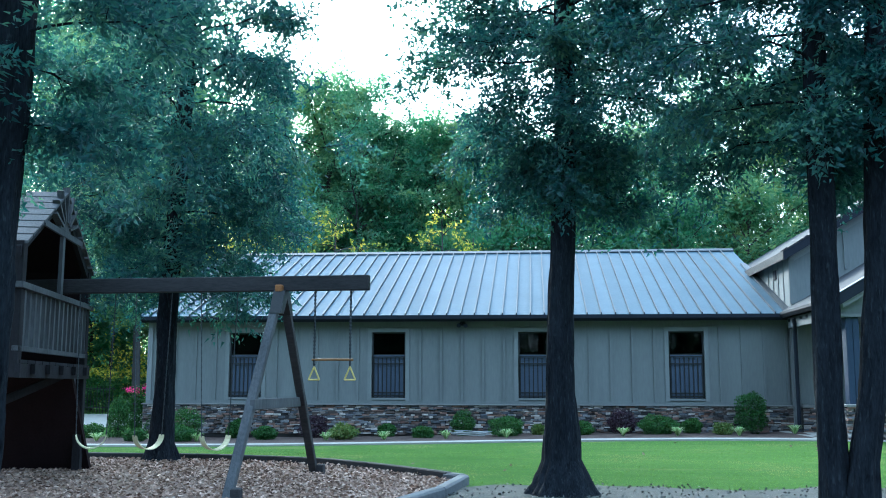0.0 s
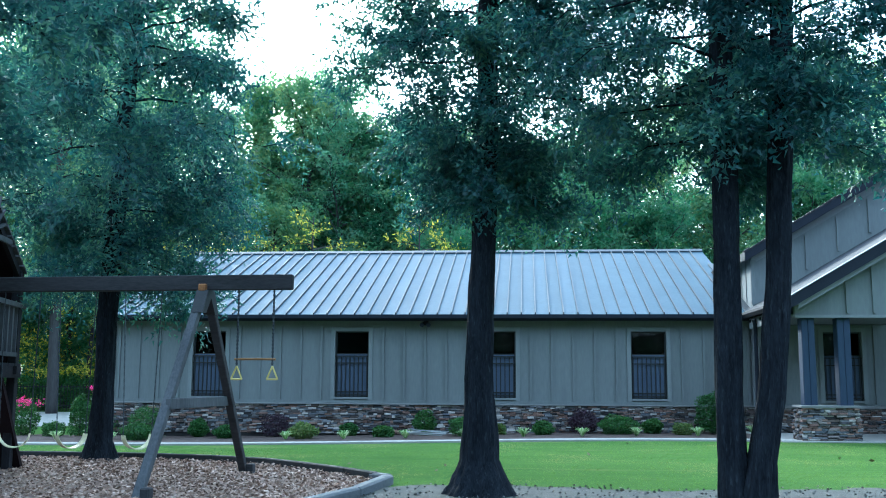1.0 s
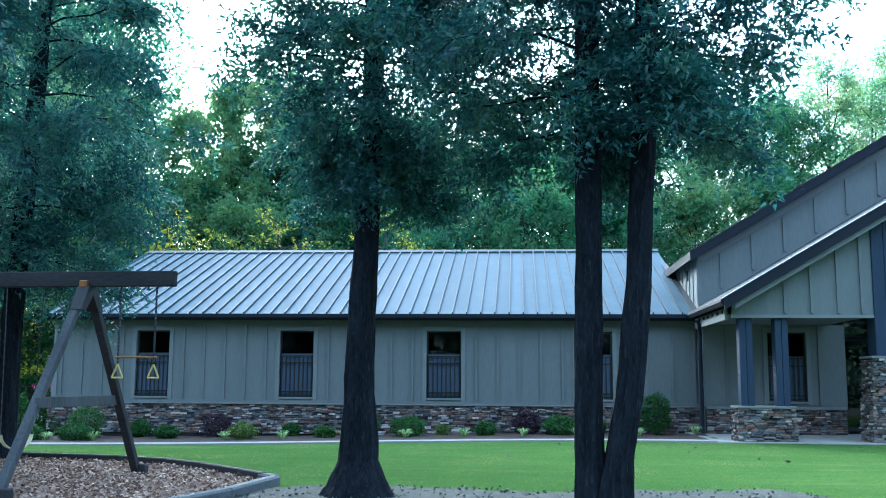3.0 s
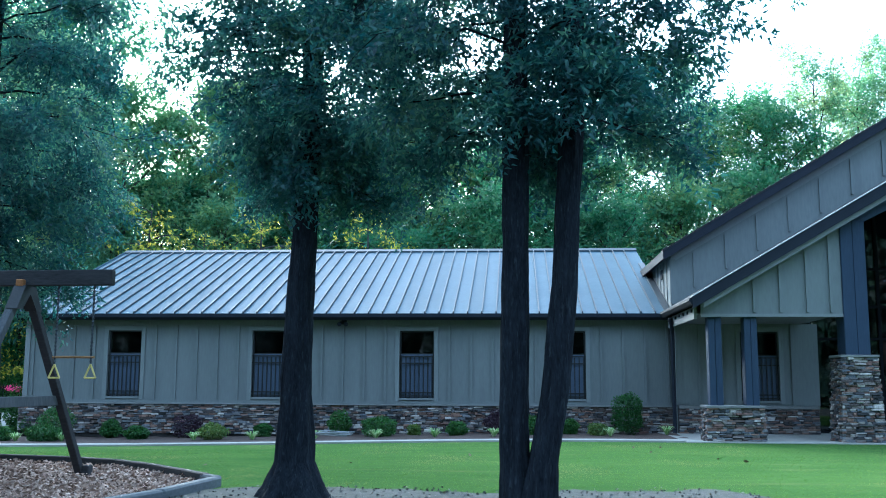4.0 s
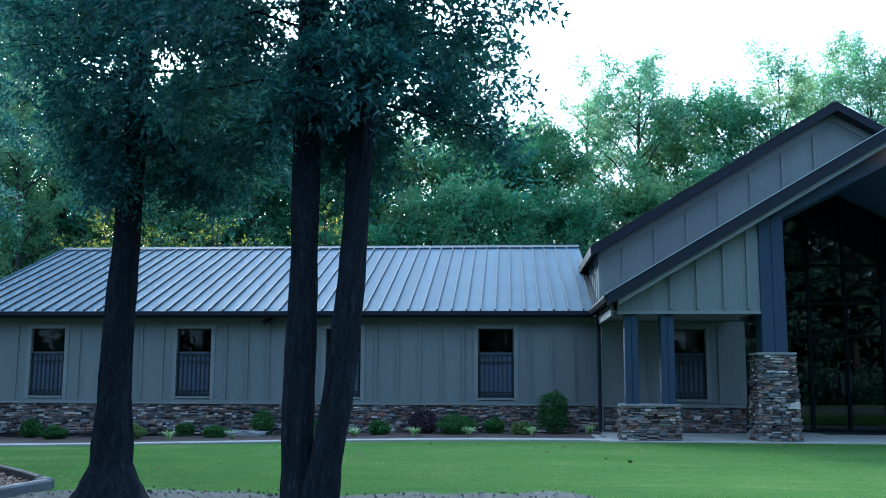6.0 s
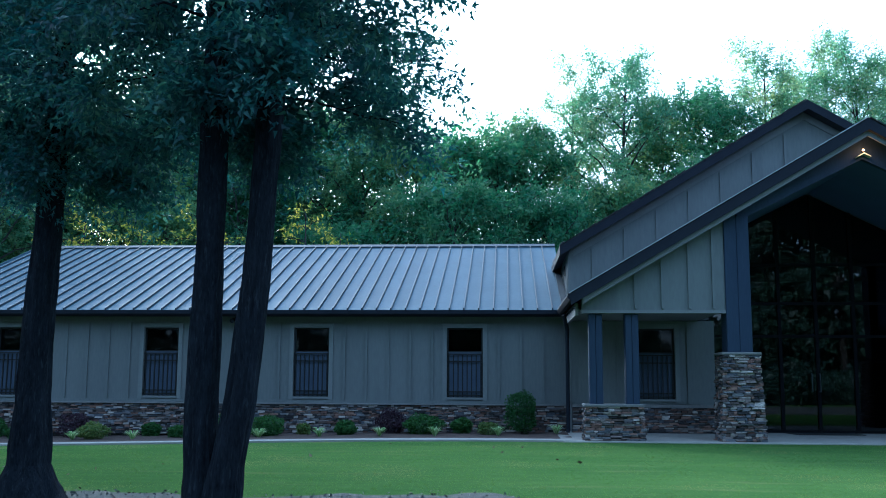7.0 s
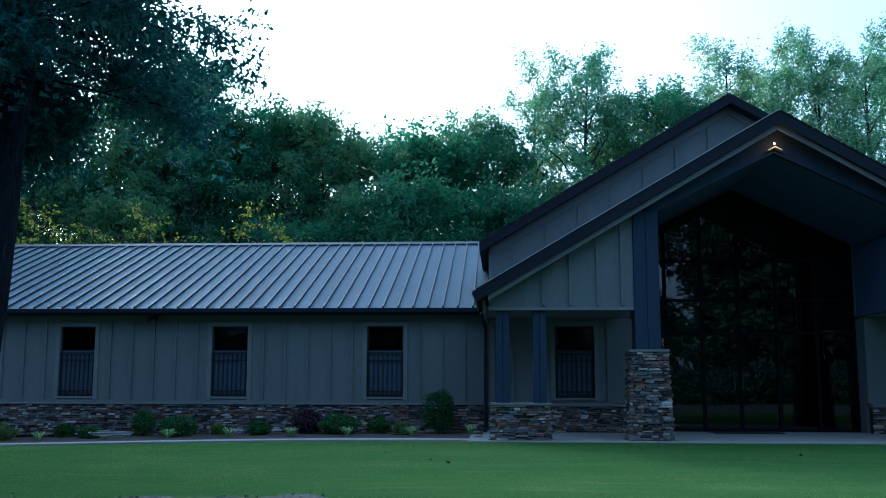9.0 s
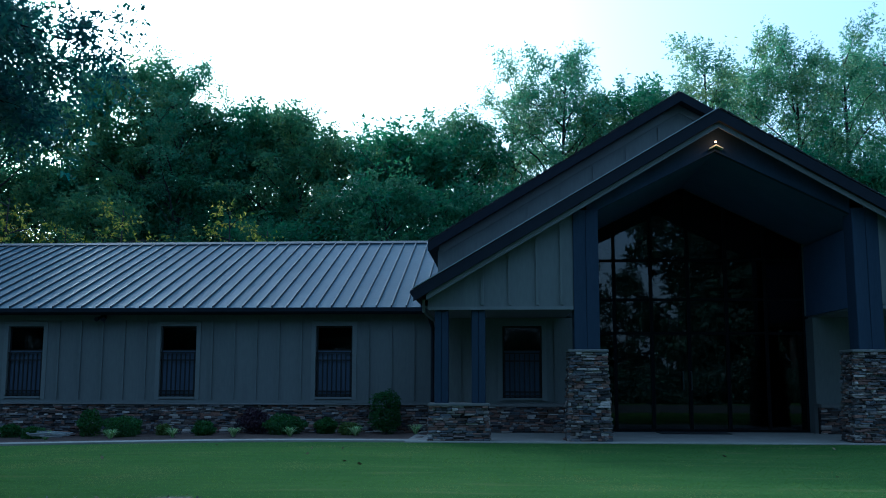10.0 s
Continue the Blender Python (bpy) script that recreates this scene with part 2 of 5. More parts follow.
M_IRON = mat("black_iron", (0.01, 0.011, 0.013), (0.02, 0.022, 0.025), 0.5, 0.3, scale=8, fine=60, bump=0.1)
M_BLIND = mat("insect_screen", (0.05, 0.066, 0.105), (0.072, 0.09, 0.135), 0.8, scale=3, fine=60, bump=0.05)
# Near-black surfaces for the rooms behind the windows.
M_INNER = mat("near_black_interior", (0.02, 0.02, 0.022), (0.035, 0.035, 0.04), 0.9, scale=2, fine=20, bump=0.02)
# Blue tint stands in for the navy veil over the hall glass.
M_HALLINNER = mat("veil_blue_interior", (0.05, 0.062, 0.09), (0.07, 0.084, 0.115), 0.9, scale=2, fine=20, bump=0.02)
M_GLASS = glass_mat("window_glass", (0.75, 0.85, 0.9), 0.6, 1.32)
M_DARKGLASS = glass_mat("tinted_glass", (0.6, 0.75, 0.95), 0.4, 1.62)
M_MULLION = mat("bronze_mullion", (0.003, 0.0035, 0.005), (0.006, 0.007, 0.01), 0.7, 0.0, scale=5, fine=60, bump=0.03, spec=0.1)
M_CEIL = mat("porch_ceiling_boards", (0.075, 0.1, 0.18), (0.1, 0.13, 0.225), 0.75, scale=2, fine=40, bump=0.1, spec=0.2)
# Blue in the dark leaf tones stands in for a hazy veil.
M_OAK = leaf_mat("oak_leaf", [(0.011, 0.032, 0.043), (0.024, 0.063, 0.072), (0.05, 0.118, 0.106), (0.12, 0.21, 0.135)], thick=0.4, clump=0.5)
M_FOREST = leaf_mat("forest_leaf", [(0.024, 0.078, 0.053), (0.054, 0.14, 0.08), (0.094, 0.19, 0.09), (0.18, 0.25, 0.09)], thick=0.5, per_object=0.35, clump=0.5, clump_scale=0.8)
# Paler leaf colours stand in for haze and sky light on far trees.
M_HAZEFOREST = leaf_mat("haze_pale_forest_leaf", [(0.048, 0.12, 0.09), (0.095, 0.195, 0.125), (0.155, 0.26, 0.14), (0.31, 0.36, 0.15)], thick=0.55, per_object=0.25, clump=0.5, clump_scale=0.8)
# Dark leaf colours put shade on unseen trees mirrored in the windows.
M_SHADELEAF = leaf_mat("shade_dark_foliage", [(0.014, 0.034, 0.03), (0.026, 0.056, 0.042), (0.045, 0.085, 0.055)], thick=0.15)
M_DRIP = mat("bright_aluminium_edge", (0.3, 0.32, 0.35), (0.4, 0.42, 0.45), 0.5, scale=3, fine=30, bump=0.02)
M_HOSE = mat("pale_hose", (0.16, 0.18, 0.19), (0.24, 0.26, 0.27), 0.5, scale=6, fine=40, bump=0.03)
# Sunlight through the woods is put into these yellow leaf colours.
M_SUNLEAF = leaf_mat("sun_tinted_leaf", [(0.06, 0.15, 0.05), (0.2, 0.28, 0.05), (0.5, 0.5, 0.08), (0.75, 0.68, 0.13)], thick=0.6)
M_BUSH = leaf_mat("boxwood_leaf", [(0.014, 0.055, 0.012), (0.03, 0.092, 0.018), (0.066, 0.145, 0.028)], thick=0.25, per_object=0.3)
M_LIME = leaf_mat("lime_shrub_leaf", [(0.05, 0.1, 0.022), (0.09, 0.15, 0.034), (0.16, 0.2, 0.055)], thick=0.25)
M_PURPLE = leaf_mat("purple_leaf", [(0.012, 0.008, 0.014), (0.028, 0.014, 0.026), (0.045, 0.02, 0.035)], thick=0.15)
M_TUFT = leaf_mat("variegated_blade", [(0.14, 0.27, 0.08), (0.26, 0.4, 0.16), (0.5, 0.56, 0.34)], thick=0.3)
M_FLOWER = leaf_mat("pink_flower", [(0.6, 0.03, 0.12), (0.7, 0.08, 0.2), (0.75, 0.14, 0.28)], thick=0.3)
M_BLADE = leaf_mat("grass_blade", [(0.055, 0.125, 0.028), (0.077, 0.152, 0.037), (0.1, 0.175, 0.048), (0.185, 0.2, 0.085)], thick=0.5, rough=0.95, spec=0.03, clump=0.85, clump_scale=0.7)
M_LAMP = bpy.data.materials.new("lamp_glow")
M_LAMP.use_nodes = True
M_LAMP.node_tree.nodes["Principled BSDF"].inputs["Emission Color"].default_value = (1.0, 0.45, 0.13, 1)
M_LAMP.node_tree.nodes["Principled BSDF"].inputs["Emission Strength"].default_value = 7.0

# ---- mesh helpers ----
def finish(name, me, material, parent=None, label=""):
    me.materials.append(material)
    ob = new(name, me)
    if parent is not None:
        ob.parent = parent
        ob.matrix_parent_inverse = Matrix.Translation(-base_of(parent))
    if label:
        tagged(ob, label)
    return ob


def base_of(ob):
    """World place of a thing or part; the tree is never turned when parts are added."""
    v = Vector(ob.location)
    return v


def part(name, bm, material, parent=None, label="", smooth=False):
    me = bpy.data.meshes.new(name)
    bmesh.ops.recalc_face_normals(bm, faces=bm.faces)
    if smooth:
        for f in bm.faces:
            f.smooth = True
    bm.to_mesh(me)
    bm.free()
    return finish(name, me, material, parent, label)


def raw(name, verts, faces, material, parent=None, label=""):
    me = bpy.data.meshes.new(name)
    me.from_pydata(verts, [], faces)
    return finish(name, me, material, parent, label)


def thing(name, at, label, category, group="", kind=""):
    ob = new(name)
    ob.location = at
    ob.empty_display_size = 0.1
    return tagged(ob, label, category, group, kind)


def box(bm, x0, x1, y0, y1, z0, z1, bevel=0.0, m=None):
    r = bmesh.ops.create_cube(bm, size=1.0)
    vs = r["verts"]
    for v in vs:
        v.co = Vector(((x0 + x1) / 2 + v.co.x * (x1 - x0), (y0 + y1) / 2 + v.co.y * (y1 - y0), (z0 + z1) / 2 + v.co.z * (z1 - z0)))
    if m is not None:
        bmesh.ops.transform(bm, matrix=m, verts=vs)
    if bevel:
        es = list({e for v in vs for e in v.link_edges})
        bmesh.ops.bevel(bm, geom=es, offset=bevel, segments=1, affect="EDGES")


def boxpart(name, x0, x1, y0, y1, z0, z1, material, parent=None, label="", bevel=0.0):
    bm = bmesh.new()
    box(bm, x0, x1, y0, y1, z0, z1, bevel)
    return part(name, bm, material, parent, label)


def prism(bm, poly, axis, a, b):
    """Extrude a polygon: axis 'y' takes (x, z) points from y=a to y=b, axis 'x' takes (y, z) points."""
    def at(p, d):
        return (p[0], d, p[1]) if axis == "y" else ((d, p[0], p[1]) if axis == "x" else (p[0], p[1], d))
    v0 = [bm.verts.new(at(p, a)) for p in poly]
    v1 = [bm.verts.new(at(p, b)) for p in poly]
    n = len(poly)
    bm.faces.new(v0)
    bm.faces.new(list(reversed(v1)))
    for i in range(n):
        bm.faces.new((v0[i], v0[(i + 1) % n], v1[(i + 1) % n], v1[i]))


def beam(bm, p, q, w, h, up=(0, 0, 1), bevel=0.0):
    """A squared timber from p to q, w across and h high."""
    p, q = Vector(p), Vector(q)
    d = (q - p)
    L = d.length
    d.normalize()
    s = d.cross(Vector(up)).normalized()
    u = s.cross(d).normalized()
    m = Matrix((( d.x, s.x, u.x, p.x), (d.y, s.y, u.y, p.y), (d.z, s.z, u.z, p.z), (0, 0, 0, 1)))
    box(bm, 0, L, -w / 2, w / 2, -h / 2, h / 2, bevel, m)


def tube(bm, pts, radii, sides=8, wobble=0.0, seed=0.0):
    rings = []
    for i, (p, r) in enumerate(zip(pts, radii)):
        p = Vector(p)
        d = (Vector(pts[min(i + 1, len(pts) - 1)]) - Vector(pts[max(i - 1, 0)])).normalized()
        s = d.cross(Vector((0.31, 0.95, 0.02))).normalized()
        u = s.cross(d)
        ring = []
        for k in range(sides):
            a = 2 * math.pi * k / sides
            rr = r
            if wobble:
                rr *= 1 + wobble * noise.noise(Vector((math.cos(a) * 2.2 + seed, math.sin(a) * 2.2, p.z * 0.9))) + 0.6 * wobble * noise.noise(Vector((math.cos(a) * 9 + seed, math.sin(a) * 9, p.z * 2.2))) - 0.5 * wobble * abs(noise.noise(Vector((math.cos(a) * 15 + seed, math.sin(a) * 15, p.z * 4.5))))
            ring.append(bm.verts.new(p + (s * math.cos(a) + u * math.sin(a)) * rr))
        rings.append(ring)
    for a, b in zip(rings, rings[1:]):
        for k in range(sides):
            bm.faces.new((a[k], a[(k + 1) % sides], b[(k + 1) % sides], b[k]))
    bm.faces.new(rings[-1])
    bm.faces.new(list(reversed(rings[0])))


def leaf_mesh(name, base, d, s, material, parent=None, label="", quad=True):
    """One mesh of leaves: each from its base along d, s to either side of its middle."""
    n = len(base)
    if quad:
        v = np.stack([base, base + d * 0.45 + s, base + d, base + d * 0.45 - s], axis=1).reshape(-1, 3)
        m = 4
    else:
        v = np.stack([base - s, base + s, base + d], axis=1).reshape(-1, 3)
        m = 3
    me = bpy.data.meshes.new(name)
    me.vertices.add(n * m)
    me.vertices.foreach_set("co", v.astype(np.float32).ravel())
    me.loops.add(n * m)
    me.loops.foreach_set("vertex_index", np.arange(n * m, dtype=np.int32))
    me.polygons.add(n)
    me.polygons.foreach_set("loop_start", np.arange(0, n * m, m, dtype=np.int32))
    me.update(calc_edges=True)
    return finish(name, me, material, parent, label)


def unit(a):
    return a / (np.linalg.norm(a, axis=1)[:, None] + 1e-9)


def leaves(name, centres, length, width, material, parent=None, label="", rng=None, flat=0.0, quad=True):
    """Loose leaves or chips at the given places, each turned at random."""
    c = np.asarray(centres, dtype=np.float64)
    n = len(c)
    d = rng.normal(size=(n, 3))
    d[:, 2] = d[:, 2] * (1 - flat) - 0.25
    d = unit(d)
    s = unit(np.cross(d, rng.normal(size=(n, 3))))
    k = rng.uniform(0.65, 1.3, size=(n, 1))
    return leaf_mesh(name, c, d * length * k, s * width * k * 0.5, material, parent, label, quad)


def spray_leaves(name, org, axis, size, per, leaf, material, parent, rng, droop=0.25, quad=True, tilt=0.6):
    """Leafy sprays: along each twig the leaves stand to either side, in one loose plane that hangs a little."""
    org, axis, size = np.asarray(org), unit(np.asarray(axis)), np.asarray(size)
    m = len(org)
    nrm = np.array([0, 0, 1.0]) + rng.normal(size=(m, 3)) * tilt
    s = unit(np.cross(axis, nrm))
    nrm = np.cross(s, axis)
    i = np.repeat(np.arange(m), per)
    n = len(i)
    u = rng.uniform(0.0, 1.0, n)
    side = rng.choice([-1.0, 1.0], n)
    base = org[i] + axis[i] * (size[i] * u)[:, None] + s[i] * (side * size[i] * 0.42 * rng.uniform(0, 1, n) * (1.1 - 0.6 * u))[:, None]
    base[:, 2] -= droop * size[i] * u * u
    base += rng.normal(size=(n, 3)) * (0.06 * size[i])[:, None]
    d = axis[i] * 0.5 + s[i] * (0.8 * side)[:, None] + rng.normal(size=(n, 3)) * 0.5
    d[:, 2] -= 0.25
    d = unit(d)
    w = unit(np.cross(nrm[i] + rng.normal(size=(n, 3)) * 0.6, d))
    k = rng.uniform(0.6, 1.25, size=(n, 1))
    return leaf_mesh(name, base, d * leaf[0] * k, w * leaf[1] * k * 0.5, material, parent, "", quad)


def wall_grid(bm, us, zs, holes, y0, y1):
    """A wall of one piece: a grid of cells between y0 and y1, with the cells in holes left open."""
    cells = {(i, j) for i in range(len(us) - 1) for j in range(len(zs) - 1)} - set(holes)
    vs = {}
    def v(i, j, k):
        if (i, j, k) not in vs:
            vs[i, j, k] = bm.verts.new((us[i], (y0, y1)[k], zs[j]))
        return vs[i, j, k]
    for i, j in cells:
        for k in (0, 1):
            bm.faces.new((v(i, j, k), v(i + 1, j, k), v(i + 1, j + 1, k), v(i, j + 1, k)))
        for (a, b), n in ((((i, j), (i + 1, j)), (i, j - 1)), (((i, j + 1), (i + 1, j + 1)), (i, j + 1)), (((i, j), (i, j + 1)), (i - 1, j)), (((i + 1, j), (i + 1, j + 1)), (i + 1, j))):
            if n not in cells:
                bm.faces.new((v(*a, 0), v(*b, 0), v(*b, 1), v(*a, 1)))

# ---- ground ----
def smooth01(a, b, v):
    k = min(1.0, max(0.0, (v - a) / (b - a)))
    return k * k * (3 - 2 * k)


def ground_z(x, y):
    """The lawn falls a little towards the far end of the long wing, and the bed lies lower than its edging."""
    return -0.2 * smooth01(12.5, -1.0, x) * smooth01(-10.0, -5.0, y) - 0.05 * smooth01(-3.8, -2.2, y) * (1 - smooth01(13.2, 13.6, x))


def lawn_edge(x):
    return -13.25 + 0.25 * smooth01(9.5, 12.5, x) - 1.9 * smooth01(11.8, 14.5, x) + 0.15 * math.sin(x * 1.7) + 0.08 * math.sin(x * 4.3)


def sheet(name, xs, ys, zf, material, label, category, kind="structure"):
    verts = [(x, y, zf(x, y)) for y in ys for x in xs]
    w = len(xs)
    faces = [(j * w + i, j * w + i + 1, (j + 1) * w + i + 1, (j + 1) * w + i) for j in range(len(ys) - 1) for i in range(w - 1)]
    ob = raw(name, verts, faces, material)
    return tagged(ob, label, category, kind=kind)


gx = [-900, -300, -120, -60, -30] + [-20 + 0.5 * i for i in range(111)] + [45, 60, 120, 300, 900]
gy = [-900, -300, -120, -60, -30] + [-25 + 0.5 * i for i in range(81)] + [20, 30, 60, 120, 300, 900]
ground = sheet("ground", gx, gy, ground_z, M_GRASS_SOIL, "green mown lawn reaching into the woods", "lawn")

# bare strip of gravel and leaf litter under the near trees, lying a finger's width over the soil
lx = [-12 + 0.25 * i for i in range(181)]
ledge = []
steps = (0.0, 0.3, 0.6, 0.8, 0.9, 0.96, 0.985, 0.995, 1.0)
for j, f in enumerate(steps):
    for x in lx:
        y1 = lawn_edge(x) + 0.35 * noise.noise(Vector((x * 2, 0, 0))) + 0.15 * noise.noise(Vector((x * 11, 3, 0)))
        ledge.append((x, -27 + (y1 + 27) * f, 0.012 if j < 8 else -0.01))
w = len(lx)
litter = raw("bare_ground", ledge, [(j * w + i, j * w + i + 1, (j + 1) * w + i + 1, (j + 1) * w + i) for j in range(8) for i in range(w - 1)], M_LITTER)
tagged(litter, "grey gravel and dry leaf litter under trees", "gravel", kind="structure")

# concrete edging along the planting bed, and the bed itself
def walk_y(x):
    return -4.06 - 0.15 * smooth01(13.0, 2.0, x) - 0.3 * smooth01(2.0, -5.0, x)


bm = bmesh.new()
xs = [13.7 - 0.4 * i for i in range(48)]
rows_ = []
for x in xs:
    y, z = walk_y(x), ground_z(x, -4.2)
    rows_.append([bm.verts.new((x, y + dy, z + dz)) for dy, dz in ((0, -0.05), (0, 0.035), (0.02, 0.045), (0.33, 0.045), (0.35, 0.035), (0.35, -0.05))])
for a, b in zip(rows_, rows_[1:]):
    for k in range(5):
        bm.faces.new((a[k], a[k + 1], b[k + 1], b[k]))
tagged(part("kerb_edging", bm, M_CONCRETE), "pale concrete edging strip between lawn and planting bed", "edging", kind="structure")
bx = [-5.2 + 0.3 * i for i in range(64)]
bed = []
for j in range(9):
    for x in bx:
        y0, y1 = walk_y(x) + 0.34, 0.02
        y = y0 + (y1 - y0) * j / 8
        bed.append((x, y, ground_z(x, y) + 0.025 + 0.02 * math.sin(math.pi * j / 8) + 0.03 * noise.noise(Vector((x * 2.3, y * 2.3, 0)))))
w = len(bx)
tagged(raw("planting_bed", bed, [(j * w + i, j * w + i + 1, (j + 1) * w + i + 1, (j + 1) * w + i) for j in range(8) for i in range(w - 1)], M_BEDMULCH),
       "dark reddish mulch planting bed along the wall", "flower bed", kind="structure")
# porch slab
bm = bmesh.new()
box(bm, 13.45, 25.3, -4.15, -0.3, -0.2, 0.03, 0.012)
tagged(part("pavement", bm, M_CONCRETE), "pale concrete porch slab", "pavement", kind="structure")
# driveway beyond the far end of the wing
bm = bmesh.new()
box(bm, -30, -5.6, 4.6, 18.0, -0.4, ground_z(-6, 8) + 0.02)
tagged(part("road", bm, M_CONCRETE), "pale concrete driveway at the edge of the woods", "road", kind="structure")

# ---- long wing ----
WIN_W, WIN_Z0, WIN_Z1, BAY = 0.85, 0.77, 2.40, 3.66
WL, WR = -2.12, 13.84
EAVE_Y, EAVE_Z, RIDGE_Y, RIDGE_Z = -0.42, 2.80, 6.1, 5.2
SLOPE = (RIDGE_Z - EAVE_Z) / (RIDGE_Y - EAVE_Y)
WX = [BAY * i for i in range(4)]
wing = thing("long_wing_building", (5.8, 6.0, 0), "low grey-green board-and-batten wing with steel roof", "building")
bm = bmesh.new()
edges = [WL] + [v for x in WX for v in (x, x + WIN_W)] + [WR]
wall_grid(bm, edges, [0.6, WIN_Z0, WIN_Z1, 2.72], [(2 * k + 1, 1) for k in range(4)], 0.0, 0.16)
front = part("wall_front", bm, M_SIDING, wing, "grey-green painted board siding")
bm = bmesh.new()
prism(bm, [(0.165, -0.25), (0.165, 2.72), (RIDGE_Y, RIDGE_Z - 0.16), (12.2, 2.72), (12.2, -0.25)], "x", WL, WL + 0.16)
part("wall_end", bm, M_SIDING, wing)
boxpart("wall_back", WL + 0.17, WR, 12.04, 12.2, -0.25, 2.72, M_SIDING, wing)
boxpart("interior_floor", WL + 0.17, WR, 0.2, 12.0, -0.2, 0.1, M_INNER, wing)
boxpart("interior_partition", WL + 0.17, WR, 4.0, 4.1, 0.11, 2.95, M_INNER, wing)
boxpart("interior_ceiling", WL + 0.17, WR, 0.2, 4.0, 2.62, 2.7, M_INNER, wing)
# battens and trim
for k in range(-4, 27):
    bay, j = divmod(k + 4, 5)
    x = (bay - 1) * BAY + 1.22 + 0.523 * j
    if WL + 0.12 < x < WR - 0.05:
        boxpart("batten", x - 0.028, x + 0.028, -0.046, -0.001, 0.70, 2.53, M_SIDING, front)
for i, x in enumerate(WX):
    for xb in (x + 0.27, x + 0.6):
        boxpart("batten", xb - 0.02, xb + 0.02, -0.018, -0.001, 2.505, 2.535, M_SIDING, front)
boxpart("corner_board", WL - 0.025, WL + 0.1, -0.028, -0.001, 0.70, 2.52, M_TRIM, wing)
boxpart("frieze_board", WL - 0.02, WR, -0.03, -0.001, 2.535, 2.66, M_SIDING, wing)
boxpart("water_table_board", WL - 0.02, WR, -0.035, -0.001, 0.625, 0.695, M_SIDING, wing)
# eave: soffit, gutter
boxpart("soffit", WL - 0.02, WR, EAVE_Y + 0.1, 0.0, 2.665, 2.69, M_DARKTRIM, wing)
bm = bmesh.new()
prism(bm, [(EAVE_Y + 0.1, 2.64), (EAVE_Y + 0.02, 2.64), (EAVE_Y - 0.05, 2.70), (EAVE_Y - 0.055, 2.785), (EAVE_Y - 0.03, 2.785), (EAVE_Y - 0.03, 2.745), (EAVE_Y + 0.1, 2.745)], "x", WL - 0.06, WR - 0.06)
part("gutter", bm, M_DARKTRIM, wing, "black eave gutter")
# roof
def roof_z(y):
    return EAVE_Z + SLOPE * (y - EAVE_Y)


bm = bmesh.new()
prism(bm, [(EAVE_Y + 0.03, roof_z(EAVE_Y + 0.03) - 0.05), (RIDGE_Y, RIDGE_Z - 0.05), (2 * RIDGE_Y - EAVE_Y, EAVE_Z - 0.05), (2 * RIDGE_Y - EAVE_Y, EAVE_Z - 0.13), (RIDGE_Y, RIDGE_Z - 0.13), (EAVE_Y + 0.03, roof_z(EAVE_Y + 0.03) - 0.13)], "x", WL - 0.02, WR + 0.0)
roof = part("roof", bm, M_DARKTRIM, wing, "standing-seam steel roof")
PAN = 0.3425
SEAM0 = 0.097 - 7 * PAN
npan = int((WR - SEAM0) / PAN) + 1
nrm = Vector((0, -SLOPE, 1)).normalized()
for i in range(npan + 1):
    xs0 = SEAM0 + PAN * i
    x0 = max(xs0, WL - 0.05)
    x1 = min(xs0 + PAN, WR)
    if x1 - x0 < 0.03:
        continue
    bm = bmesh.new()
    prof = [(x0, 0.0), (x0 + (x1 - x0) * 0.48, 0.0015), (x1, 0.0)]
    ya, yb = EAVE_Y - 0.02, RIDGE_Y - 0.02
    top = [[bm.verts.new((x, y + nrm.y * h, roof_z(y) + nrm.z * h)) for x, h in prof] for y in (ya, yb)]
    bot = [[bm.verts.new((x, y, roof_z(y) - 0.03)) for x, h in (prof[0], prof[-1])] for y in (ya, yb)]
    for k in range(len(prof) - 1):
        bm.faces.new((top[0][k], top[0][k + 1], top[1][k + 1], top[1][k]))
    bm.faces.new([*top[0], bot[0][1], bot[0][0]])
    bm.faces.new((top[0][0], bot[0][0], bot[1][0], top[1][0]))
    bm.faces.new((top[0][-1], bot[0][1], bot[1][1], top[1][-1]))
    part("roof_panel", bm, M_ROOFMETAL, roof)
    if WL < x1 < WR - 0.1:
        bm = bmesh.new()
        up = nrm * 0.05
        dn = nrm * -0.01
        q = [bm.verts.new(Vector((x, y, roof_z(y))) + o) for y in (ya - 0.005, yb) for x, o in ((x1 - 0.015, dn), (x1 + 0.015, dn), (x1 + 0.013, up), (x1 - 0.013, up))]
        for f in ((0, 1, 2, 3), (7, 6, 5, 4), (0, 4, 5, 1), (1, 5, 6, 2), (2, 6, 7, 3), (3, 7, 4, 0)):
            bm.faces.new([q[k] for k in f])
        part("roof_seam", bm, M_SEAM, roof)
bm = bmesh.new()
prism(bm, [(RIDGE_Y, RIDGE_Z), (2 * RIDGE_Y - EAVE_Y, EAVE_Z), (2 * RIDGE_Y - EAVE_Y, EAVE_Z - 0.04), (RIDGE_Y, RIDGE_Z - 0.04)], "x", WL - 0.05, WR)
part("back_slope", bm, M_ROOFMETAL, roof)
bm = bmesh.new()
